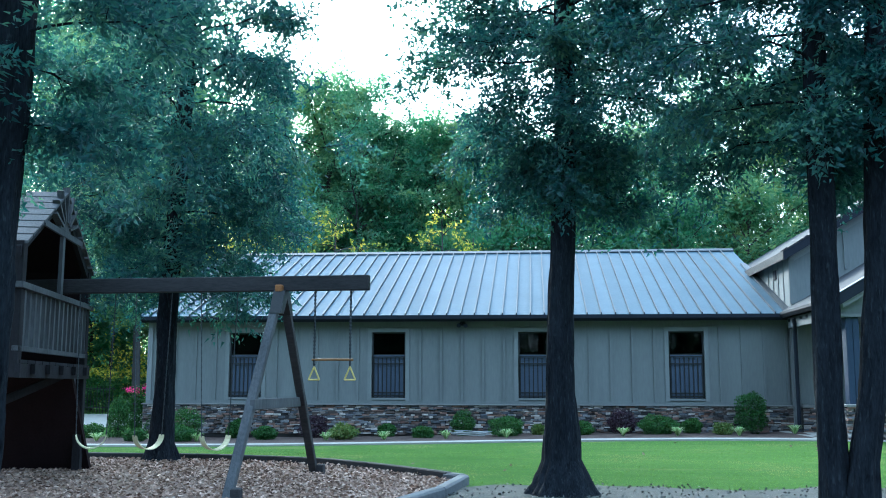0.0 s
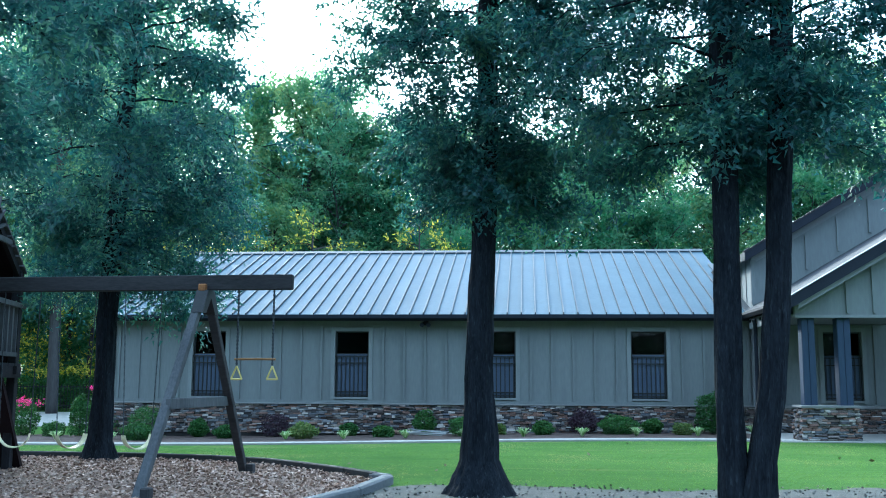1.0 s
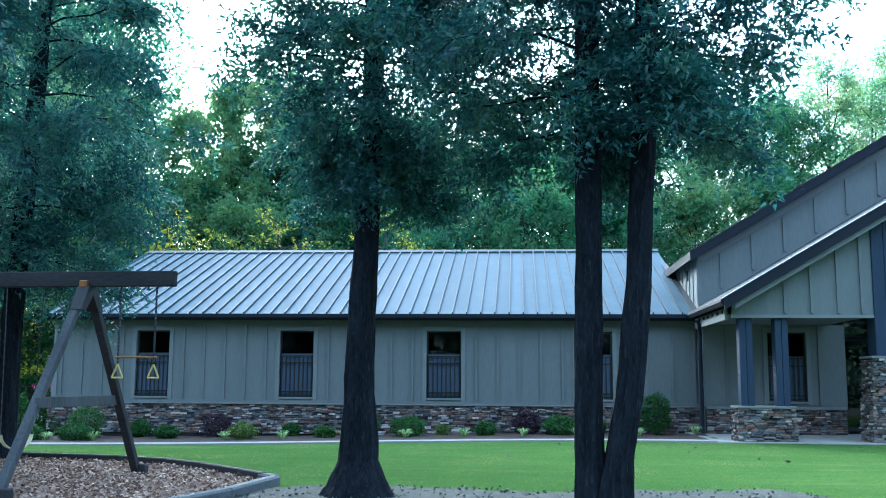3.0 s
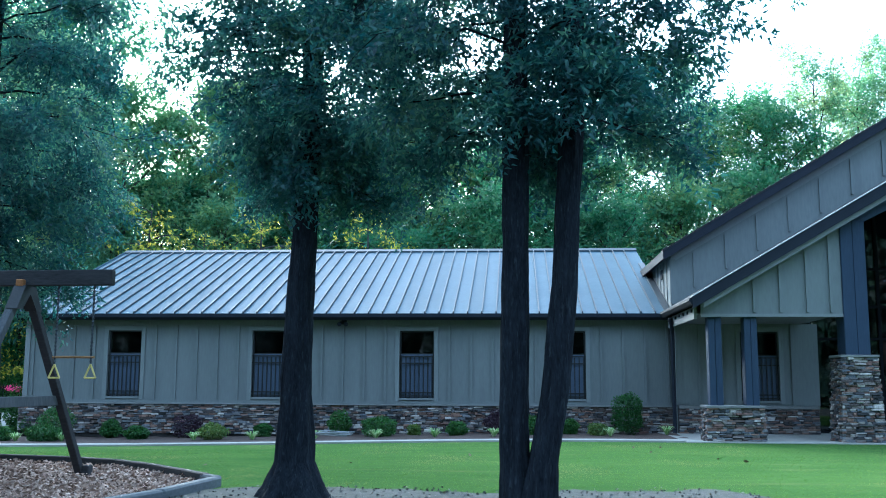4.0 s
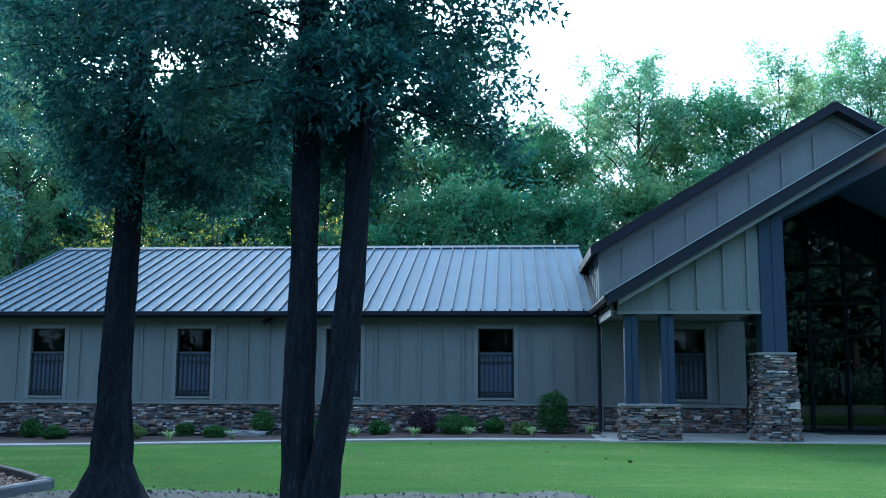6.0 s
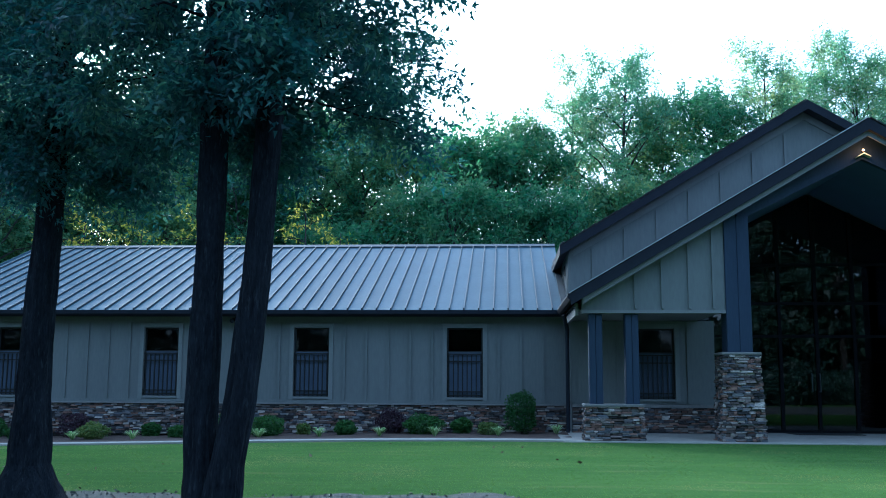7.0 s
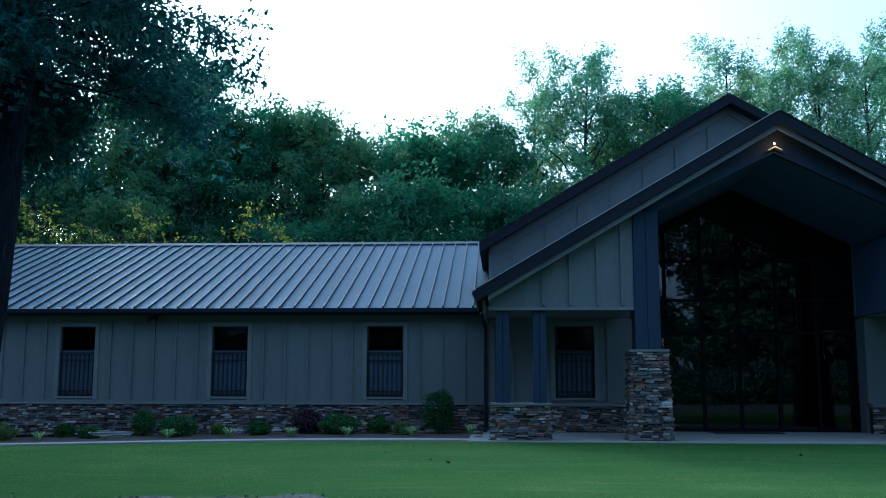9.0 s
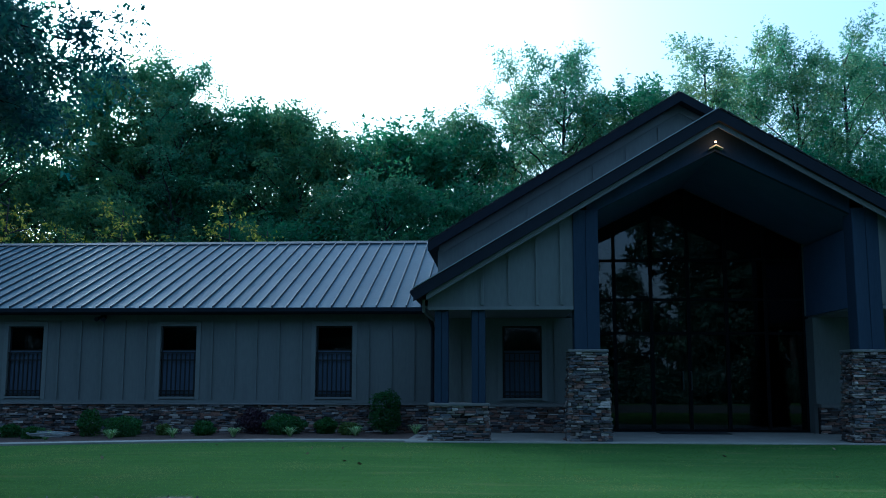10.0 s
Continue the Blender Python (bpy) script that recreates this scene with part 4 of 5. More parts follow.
stone_run(base, (WL - 0.06, -0.09, 0), (WR + 0.02, -0.09, 0), (0, -1, 0), -0.12, 0.585, lo=0.05, hi=0.24, single=lambda c: 9.6 < c.x < 11.2)
bm = bmesh.new()
box(bm, WL - 0.09, WR + 0.02, -0.15, -0.005, 0.588, 0.622, 0.006)
part("stone_ledge", bm, M_CAP, base)
sidebase = boxpart("stone_base", HL + 0.0, GL - 0.05, PB - 0.07, PB + 0.1, -0.2, 0.585, M_MORTAR, hall)
stone_run(sidebase, (HL, PB - 0.085, 0), (GL - 0.05, PB - 0.085, 0), (0, -1, 0), 0.03, 0.585, lo=0.05, hi=0.24, single=lambda c: c.x < 15.3)
sidebase2 = boxpart("stone_base", GR + 0.05, HR, PB - 0.07, PB + 0.1, -0.2, 0.585, M_MORTAR, hall)
stone_run(sidebase2, (GR + 0.05, PB - 0.085, 0), (22.9, PB - 0.085, 0), (0, -1, 0), 0.03, 0.585, lo=0.05, hi=0.24, single=lambda c: c.x < 15.3)
for a, b in ((HL, GL - 0.05), (GR + 0.05, HR)):
    boxpart("stone_ledge", a, b, PB - 0.13, PB - 0.002, 0.588, 0.655, M_CAP, hall)


def pier(x0, x1, y0, y1, h, batter, name, far=True):
    bm = bmesh.new()
    v0 = [(x0 + 0.06, y0 + 0.06), (x1 - 0.06, y0 + 0.06), (x1 - 0.06, y1 - 0.06), (x0 + 0.06, y1 - 0.06)]
    b = batter
    v1 = [(x0 + 0.06 + b, y0 + 0.06 + b), (x1 - 0.06 - b, y0 + 0.06 + b), (x1 - 0.06 - b, y1 - 0.06 - b), (x0 + 0.06 + b, y1 - 0.06 - b)]
    lo_ = [bm.verts.new((x, y, 0.0)) for x, y in v0]
    hi_ = [bm.verts.new((x, y, h - 0.05)) for x, y in v1]
    bm.faces.new(lo_); bm.faces.new(hi_)
    for k in range(4):
        bm.faces.new((lo_[k], lo_[(k + 1) % 4], hi_[(k + 1) % 4], hi_[k]))
    core = part(name, bm, M_MORTAR, hall, "battered ledge-stone pier with a flat cap")
    sh = lambda z: (b * z / h, b * z / h)
    stone_run(core, (x0, y0 + 0.02, 0), (x1, y0 + 0.02, 0), (0, -1, 0), 0.0, h - 0.05, sh, lo=0.05, hi=0.24)
    stone_run(core, (x0 + 0.02, y1, 0), (x0 + 0.02, y0, 0), (-1, 0, 0), 0.0, h - 0.05, sh, lo=0.05, hi=0.24, single=lambda c: False)
    stone_run(core, (x1 - 0.02, y0, 0), (x1 - 0.02, y1, 0), (1, 0, 0), 0.0, h - 0.05, sh, lo=0.05, hi=0.24, single=lambda c: False)
    bm = bmesh.new()
    box(bm, x0 + b - 0.03, x1 - b + 0.03, y0 + b - 0.03, y1 - b + 0.03, h - 0.05, h, 0.008)
    part("stone_cap", bm, M_CAP, core)


pier(16.45, 17.29, -4.06, -3.26, 1.72, 0.075, "stone_pier")
pier(mir(17.29) + PR, mir(16.45) + PR, -4.06, -3.26, 1.72, 0.075, "stone_pier")
pier(13.87, 15.03, -4.06, -3.36, 0.72, 0.035, "stone_pedestal")
for owner, (va, fa) in spare.items():
    tagged(raw("stonework", va, fa, M_STONE, owner), "further ledge stones of the same veneer", kind="stuff")

# ---- near trees ----
def trunk_mesh(parent, pts, radii, sides=72, wob=0.2, seed=0.0, mat_=None):
    bm = bmesh.new()
    P, R = [], []
    for i in range(len(pts) - 1):
        for k in range(14):
            f = k / 14
            P.append(tuple(a + (b - a) * f for a, b in zip(pts[i], pts[i + 1])))
            R.append(radii[i] + (radii[i + 1] - radii[i]) * f)
    P.append(pts[-1]); R.append(radii[-1])
    tube(bm, P, R, sides, wob, seed)
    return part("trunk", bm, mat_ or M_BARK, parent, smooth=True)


def crown(parent, trunk_at, rng, z0, z1, reach, limbs, sub, spr, per, leaf, material, size=(0.28, 0.5), rise=(0.1, 0.9), droop=0.3, bark=None, thick=0.02, bias=(0, 0), bare=0.3, hang=0.25, quad=False, wood=True, tilt=0.7, ball=0.6):
    """Limbs that leave the trunk line and rise more towards the top, side limbs on them, and leafy sprays along those."""
    bm = bmesh.new()
    org, axis, length = [], [], []
    for i in range(limbs):
        f = (i + rng.uniform(0, 1)) / limbs
        h = z0 + (z1 - z0) * f
        o = Vector(trunk_at(h))
        az = i * 2.39996 + rng.uniform(-0.5, 0.5)
        L = reach(h) * rng.uniform(0.6, 1.08)
        d = Vector((math.cos(az) + bias[0], math.sin(az) + bias[1], 0))
        up = (rise[0] + (rise[1] - rise[0]) * f) * rng.uniform(0.6, 1.4)
        pts = []
        for k in range(6):
            u = k / 5
            wob_ = Vector((rng.normal(), rng.normal(), rng.normal() * 0.6)) * (0.05 * L * u)
            pts.append(o + d * (L * u) + Vector((0, 0, L * (up * u - droop * u * u))) + wob_)
        r0 = thick * (0.4 + L / 3)
        tube(bm, pts, [r0 * (1 - 0.85 * k / 5) for k in range(6)], 5 if wood else 3)
        for t in range(sub):
            u = bare + (1 - bare) * (t + rng.uniform(0.1, 1)) / sub
            k = min(4, int(u * 5))
            q = pts[k].lerp(pts[k + 1], min(1.0, u * 5 - k))
            along = (pts[k + 1] - pts[k]).normalized()
            sd = (along * 0.75 + Vector((rng.normal(), rng.normal(), rng.normal() * 0.55)) * 0.65).normalized()
            sl = L * rng.uniform(0.22, 0.42)
            e = q + sd * sl
            if wood:
                tube(bm, [q, q.lerp(e, 0.5) + Vector((0, 0, 0.04 * sl)), e], [r0 * 0.38, r0 * 0.24, r0 * 0.07], 3)
            else:
                tube(bm, [q, e], [r0 * 0.36, r0 * 0.1], 3)
            for c in range(spr):
                p = q.lerp(e, 0.15 + 0.85 * (c + rng.uniform(0, 1)) / spr)
                a = sd * 0.55 + Vector((rng.normal(), rng.normal(), rng.normal() * ball)) * 0.7
                org.append(tuple(p))
                axis.append(tuple(a))
                length.append(rng.uniform(*size))
    part("branching", bm, bark or M_BARK, parent)
    spray_leaves("crown", org, axis, length, per, leaf, material, parent, rng, hang, quad, tilt)


def line_at(pts):
    def at(h):
        for a, b in zip(pts, pts[1:]):
            if h <= b[2]:
                f = (h - a[2]) / (b[2] - a[2])
                return tuple(p + (q - p) * f for p, q in zip(a, b))
        return pts[-1]
    return at


# single oak at the edge of the lawn
LEAF = (0.066, 0.034)
T1 = [(7.97, -14.07, -0.15), (7.97, -14.07, 0.1), (7.96, -14.07, 0.35), (7.96, -14.05, 1.0), (7.99, -14.05, 2.1), (8.03, -14.05, 3.0), (8.07, -14.03, 5.5), (8.12, -13.95, 8.5)]
oak = thing("oak_tree", (7.97, -14.07, 0), "tall dark oak with flared trunk at the lawn edge", "tree", "oaks by the lawn")
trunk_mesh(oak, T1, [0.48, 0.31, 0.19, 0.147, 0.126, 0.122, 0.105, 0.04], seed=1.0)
crown(oak, line_at(T1), np.random.default_rng(11), 3.15, 7.4, lambda h: 0.72 + 0.85 * smooth01(3.0, 4.4, h) - 0.4 * smooth01(6.5, 8.4, h), 56, 7, 6, 47, LEAF, M_OAK, bias=(0.0, 0.55), bare=0.38)
# twin oak: two stems from one root
T2a = [(10.16, -15.79, -0.15), (10.15, -15.79, 0.1), (10.13, -15.79, 0.4), (10.12, -15.79, 1.0), (10.14, -15.79, 2.0), (10.15, -15.79, 3.8), (10.22, -15.74, 8.0)]
T2b = [(10.28, -15.85, -0.15), (10.30, -15.86, 0.1), (10.35, -15.87, 0.5), (10.44, -15.88, 1.0), (10.53, -15.88, 1.9), (10.63, -15.88, 3.76), (10.76, -15.85, 8.0)]
twin = thing("twin_oak_tree", (10.24, -15.84, 0), "dark oak forking into two stems at its foot", "tree", "oaks by the lawn")
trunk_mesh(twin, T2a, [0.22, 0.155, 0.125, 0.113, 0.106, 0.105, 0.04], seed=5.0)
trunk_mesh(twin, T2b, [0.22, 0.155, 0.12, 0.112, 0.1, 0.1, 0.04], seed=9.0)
crown(twin, line_at(T2a), np.random.default_rng(12), 3.0, 7.4, lambda h: 0.68 + 0.65 * smooth01(2.9, 4.0, h) - 0.3 * smooth01(6, 8, h), 36, 7, 6, 41, LEAF, M_OAK, bias=(-0.25, 0.5), bare=0.4)
crown(twin, line_at(T2b), np.random.default_rng(13), 3.2, 7.4, lambda h: 0.65 + 1.1 * smooth01(2.9, 4.1, h) - 0.4 * smooth01(6, 8, h), 44, 7, 6, 39, LEAF, M_OAK, bias=(0.2, 0.55), droop=0.25, bare=0.38)
# oak behind the swings
T3 = [(2.46, -10.66, -0.15), (2.46, -10.66, 0.08), (2.46, -10.66, 0.3), (2.46, -10.66, 1.0), (2.46, -10.64, 2.1), (2.50, -10.64, 3.2), (2.58, -10.61, 5.5), (2.71, -10.56, 9.5)]
oak3 = thing("oak_tree", (2.46, -10.66, 0), "leafy oak standing in the playground chips", "tree", "oaks by the lawn")
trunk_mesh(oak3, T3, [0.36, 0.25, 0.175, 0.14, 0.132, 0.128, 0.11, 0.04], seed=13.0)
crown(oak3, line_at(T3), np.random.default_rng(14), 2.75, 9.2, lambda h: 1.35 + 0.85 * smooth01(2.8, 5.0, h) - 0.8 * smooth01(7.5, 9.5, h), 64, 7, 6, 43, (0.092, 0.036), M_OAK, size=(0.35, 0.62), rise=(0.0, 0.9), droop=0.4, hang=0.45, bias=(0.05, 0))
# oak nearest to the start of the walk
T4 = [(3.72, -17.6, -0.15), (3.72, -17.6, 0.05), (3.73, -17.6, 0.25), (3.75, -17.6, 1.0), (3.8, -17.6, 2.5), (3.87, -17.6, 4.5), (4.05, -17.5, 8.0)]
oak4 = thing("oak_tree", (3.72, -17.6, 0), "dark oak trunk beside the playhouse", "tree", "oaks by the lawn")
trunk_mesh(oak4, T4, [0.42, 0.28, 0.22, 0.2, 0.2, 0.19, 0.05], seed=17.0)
crown(oak4, line_at(T4), np.random.default_rng(15), 2.9, 7.6, lambda h: 0.9 + 0.9 * smooth01(3.0, 4.4, h) - 0.5 * smooth01(6, 8, h), 34, 7, 6, 42, LEAF, M_OAK)

# ---- woods behind ----
def forest_tree(name, seed, height, spread, first, per, size, material, label, at, limbs=32, sub=6, spr=5, rise=(0.5, 1.2), spray=(0.6, 1.3)):
    rng = np.random.default_rng(seed)
    ob = thing(name, at, label, "tree", "woods")
    x, y, z = at
    lean = rng.uniform(-0.04, 0.04, size=2) * height
    pts = [(x, y, z - 0.3), (x + lean[0] * 0.3, y + lean[1] * 0.3, z + height * 0.35), (x + lean[0], y + lean[1], z + height * 0.95)]
    trunk_mesh(ob, pts, [0.014 * height, 0.01 * height, 0.02], 9, 0.1, seed * 1.7, M_FARBARK)
    reach = lambda h: spread * (0.6 + 0.4 * math.sin(math.pi * min(1, max(0, (h - z - first) / (height - first))) ** 0.8)) * (1 - 0.45 * smooth01(0.6, 0.95, (h - z) / height))
    crown(ob, line_at(pts), rng, z + first, z + height * 0.93, reach, limbs, sub, spr, per, (size, size * 0.55), material, size=spray, rise=rise, droop=0.3, bark=M_FARBARK, thick=0.05, bare=0.3, wood=False, tilt=1.6, ball=1.1, hang=0.1)
    return ob


W_LABEL = "tall broadleaf tree in full summer leaf"
protos = [
    forest_tree("woodland_tree", 101, 18.2, 3.4, 4.0, 29, 0.165, M_HAZEFOREST, W_LABEL, (18.1, 27.5, 0), rise=(0.7, 1.5)),
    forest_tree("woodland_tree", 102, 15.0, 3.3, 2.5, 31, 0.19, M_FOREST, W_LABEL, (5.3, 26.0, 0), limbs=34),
    forest_tree("woodland_tree", 103, 19.0, 2.9, 4.0, 29, 0.165, M_HAZEFOREST, "slender tall woodland tree, its leaves paled for haze", (31.0, 28.0, 0), rise=(0.9, 1.8), limbs=28),
    forest_tree("woodland_tree", 104, 10.0, 3.1, 0.8, 20, 0.21, M_FOREST, "bushy young woodland tree", (9.8, 21.0, 0), rise=(0.3, 1.2)),
    forest_tree("understory_tree", 105, 9.0, 2.3, 4.5, 17, 0.17, M_SUNLEAF, "young tree, sunlight put into its yellow-green leaf colour", (-1.2, 18.0, 0), limbs=13, sub=4, spr=1, rise=(0.1, 0.7), spray=(0.4, 0.9)),
    forest_tree("woodland_tree", 106, 16.0, 3.8, 2.5, 9, 0.5, M_SHADELEAF, "unseen tree around the place, shade put into dark leaves", (6.0, -45.0, 0), limbs=24, spray=(0.8, 1.6)),
]
# x, y, which, scale
rf = random.Random(77)
spots = [(13.4, 27, 1, 1.0), (15.6, 28.5, 2, 0.93), (20.9, 29, 1, 1.06), (23.4, 27, 1, 1.1), (26.0, 28, 2, 0.97), (28.6, 29, 2, 1.0), (33.4, 28, 2, 1.02), (36.5, 30, 2, 1.05), (40, 29, 0, 1.15),
         (10.0, 29, 3, 1.4), (8.0, 27, 3, 1.32), (11.6, 26, 3, 1.3), (2.8, 27.5, 1, 1.04), (0.6, 27.5, 1, 1.02), (-1.7, 26.0, 0, 0.98), (-3.4, 27, 1, 1.22), (-7.2, 28, 1, 1.18), (-2.6, 29.5, 3, 1.45), (-6, 30, 3, 1.4), (2.6, 30, 3, 1.5), (-9.6, 24, 1, 1.1), (-11.8, 26, 0, 1.3), (-15.5, 25, 1, 1.45), (-20, 26, 1, 1.5), (-26, 22, 0, 1.4),
         (-13.5, 26, 3, 1.1), (-17, 17, 1, 0.95), (-22, 14, 0, 0.9), (-8.5, 26, 3, 1.2), (-28, 8, 2, 0.9), (-26, 0, 0, 0.9), (-19.5, 6, 1, 0.9), (-16, 26, 3, 1.2), (-11.6, 15.8, 0, 0.95), (-10.2, 18.6, 0, 0.8),
         (18, 24, 3, 1.05), (14.5, 22, 3, 0.95), (5.0, 21, 3, 0.82), (0.5, 21, 3, 0.7), (-4, 22, 3, 0.95), (23, 25, 3, 1.15), (28, 25, 3, 1.2), (33, 26, 3, 1.2), (42, 34, 2, 1.1), (46, 28, 0, 1.0),
         (3.9, 17.6, 4, 0.98), (-6.2, 17.5, 4, 1.05), (-8.2, 24, 4, 1.0), (-13.5, 23, 4, 0.95), (4.9, 19, 4, 0.9), (-4.2, 19, 4, 0.92)]
# Unseen trees around the place; they block low sun and window reflections.
back = [(-6, -46, 5, 1.0), (1, -49, 5, 1.1), (11, -50, 5, 1.0), (15.5, -46, 5, 0.75), (18.6, -50, 5, 0.9), (20.8, -47, 5, 0.6), (24.2, -48, 5, 0.55), (29.5, -42, 5, 1.1), (27.8, -48, 5, 1.1), (33.5, -40, 5, 1.1), (38, -41, 5, 1.2), (32, -45, 5, 1.05), (36, -48, 5, 1.1), (41, -46, 5, 1.1), (46, -42, 5, 1.1), (52, -30, 5, 1.1), (50, -15, 5, 1.0), (52, 0, 5, 1.1), (50, 14, 5, 1.0),
        (-24, -20, 5, 1.1), (-21, -27, 5, 1.0), (-22, -36, 5, 1.0), (-14, -44, 5, 1.0), (-25, -9, 5, 1.1), (-23, -14, 5, 1.0), (-29, -4, 5, 1.1), (-31, -16, 5, 1.1), (-24, 3, 5, 1.0), (-31, 4, 5, 1.1), (-32, 12, 5, 1.1), (-30, 18, 5, 1.1), (-18, -10, 5, 0.8)]
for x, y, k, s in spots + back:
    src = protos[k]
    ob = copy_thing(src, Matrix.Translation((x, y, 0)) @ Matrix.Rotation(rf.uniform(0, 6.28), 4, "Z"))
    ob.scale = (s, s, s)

# low understory along the edge of the woods
def understory(name, seed, x0, x1, y0, y1, z1, n, size, material, label):
    rng = np.random.default_rng(seed)
    m = int((x1 - x0) * 5)
    c = np.stack([rng.uniform(x0, x1, m), rng.uniform(y0, y1, m), z1 * rng.beta(1.3, 1.6, m)], axis=1)
    idx = rng.integers(0, m, n)
    p = c[idx] + rng.normal(size=(n, 3)) * np.array([0.55, 0.5, 0.4])
    p[:, 2] = np.abs(p[:, 2])
    ob = leaves(name, p, size, size * 0.6, material, rng=rng, quad=False)
    return tagged(ob, label, "undergrowth", kind="stuff")


def hedge(name, seed, x0, x1, y0, y1, z0, z1, n, size, material, label):
    rng = np.random.default_rng(seed)
    p = np.stack([rng.uniform(x0, x1, n), rng.uniform(y0, y1, n), z0 + (z1 - z0) * rng.beta(1.4, 1.0, n)], axis=1)
    p[:, 2] += 0.12 * np.sin(p[:, 0] * 2.3) * np.sin(p[:, 0] * 0.9 + 1)
    return tagged(leaves(name, p, size, size * 0.6, material, rng=rng, quad=False), label, "hedge", kind="stuff")


understory("undergrowth", 301, -34, 52, 30, 38, 9.0, 81000, 0.35, M_FOREST, "dense green undergrowth closing the woods")
# Next four are unseen, added to keep bright ground out of window reflections.
understory("undergrowth", 302, -30, 56, -56, -50, 4.5, 18000, 0.5, M_SHADELEAF, "unseen undergrowth, darkened to keep window reflections dim")
understory("undergrowth", 305, 26.5, 58, -44, -38, 9.0, 26000, 0.5, M_SHADELEAF, "unseen undergrowth, darkened to keep window reflections dim")
understory("undergrowth", 306, 14, 44, -36, -29, 1.7, 16000, 0.3, M_SHADELEAF, "unseen undergrowth, darkened to keep window reflections dim")
understory("undergrowth", 307, -36, -8, -50, -44, 8.0, 12000, 0.5, M_SHADELEAF, "unseen undergrowth, darkened to keep window reflections dim")
hedge("hedge", 303, -18, -5.4, 20.0, 21.3, -0.2, 1.35, 11000, 0.13, M_BUSH, "dark clipped hedge beyond the driveway")
hedge("undergrowth", 308, -15, -5.4, 20.1, 21.2, 1.3, 1.75, 1300, 0.15, M_SUNLEAF, "shoots over the hedge, sunlight put into their yellow colour")
understory("undergrowth", 309, -19, -6.5, 21.6, 23.2, 3.6, 3800, 0.15, M_SUNLEAF, "shrubs at the edge of the woods, sunlight painted in yellow")
understory("undergrowth", 304, -30, -6, 23.5, 28, 5.0, 26000, 0.25, M_FOREST, "shrubby woodland edge beyond the driveway")

# ---- planting along the wall ----
def bush(x, y, r, h, material, label, n=2200, leaf=0.044, name="round_shrub", tall=False):
    rng = np.random.default_rng(int((x + 20) * 97 + r * 1000))
    n = int(n * 1.9)
    z = ground_z(x, y) + 0.01
    ob = thing(name, (x, y, z), label, "shrub", "shrubs along the wall")
    bm = bmesh.new()
    tube(bm, [(x, y, z - 0.1), (x + 0.01, y, z + h * 0.3), (x - 0.01, y, z + h * 0.6)], [0.03, 0.022, 0.008], 6)
    part("stem", bm, M_FARBARK, ob)
    u = rng.normal(size=(n, 3))
    u /= np.linalg.norm(u, axis=1)[:, None]
    ph = rng.uniform(0, 6, 3)
    lump = 1 + 0.13 * np.sin(u[:, 0] * 5 + ph[0]) * np.sin(u[:, 1] * 4 + ph[1]) + 0.1 * np.sin(u[:, 2] * 6 + ph[2])
    rad = (rng.uniform(0, 1, n) ** 0.22 * lump)[:, None]
    p = u * rad * np.array([r, r, h / 2]) + np.array([x, y, z + h * 0.5])
    if tall:
        f = (p[:, 2] - z) / h
        p[:, :2] = (p[:, :2] - np.array([x, y])) * (1.25 - f * 0.7)[:, None] + np.array([x, y])
    leaves("foliage", p, leaf, leaf * 0.6, material, ob, rng=rng, flat=0.0)
    return ob


def tuft(x, y, r=0.23, h=0.21, n=64, material=None, label="pale variegated grass tuft in the bed"):
    rng = np.random.default_rng(int((x + 20) * 131))
    z = ground_z(x, y) + 0.02
    verts, faces = [], []
    for i in range(n):
        a, t = rng.uniform(0, 6.283), rng.uniform(0.3, 1.0)
        L = h * rng.uniform(0.7, 1.2)
        d = np.array([math.cos(a), math.sin(a)])
        s = np.array([-d[1], d[0]]) * 0.008
        k = len(verts)
        for f, hh in ((0.02, 0.0), (0.4, 0.6), (0.75, 0.9), (1.1, 0.8)):
            c = np.array([x, y]) + d * r * t * f
            wd = 1.0 if f < 1 else 0.15
            verts += [(c[0] - s[0] * wd, c[1] - s[1] * wd, z + L * hh), (c[0] + s[0] * wd, c[1] + s[1] * wd, z + L * hh)]
        for j in range(3):
            faces.append((k + 2 * j, k + 2 * j + 1, k + 2 * j + 3, k + 2 * j + 2))
    ob = raw("grass_tuft", verts, faces, material or M_TUFT)
    return tagged(ob, label, "ornamental grass", "tufts along the wall")


G_BOX, G_PUR, G_LIME, G_TALL = "clipped round green shrub in the mulch bed", "dark purple-leaved shrub in the mulch bed", "loose lime-green shrub in the mulch bed", "upright glossy green shrub against the stone base"
bush(-0.45, -2.2, 0.4, 0.42, M_BUSH, G_BOX, 2000)
bush(-0.65, -1.2, 0.42, 0.8, M_BUSH, G_TALL, 1600)
bush(0.43, -0.6, 0.24, 0.44, M_BUSH, G_BOX)
bush(1.35, -1.37, 0.28, 0.33, M_BUSH, G_BOX)
bush(2.4, -0.8, 0.36, 0.58, M_PURPLE, G_PUR, 1600)
bush(3.33, -1.9, 0.32, 0.4, M_LIME, G_LIME, 1500)
bush(4.15, -0.6, 0.2, 0.34, M_BUSH, G_BOX)
bush(5.12, -1.5, 0.23, 0.29, M_BUSH, G_BOX)
bush(6.0, -0.65, 0.28, 0.62, M_BUSH, G_TALL, 1400)
bush(7.06, -1.4, 0.41, 0.5, M_BUSH, G_BOX, 2000)
bush(7.79, -0.9, 0.16, 0.28, M_LIME, G_LIME, 800)
bush(8.8, -1.28, 0.24, 0.33, M_BUSH, G_BOX)
bush(9.76, -0.7, 0.36, 0.58, M_PURPLE, G_PUR, 1600)
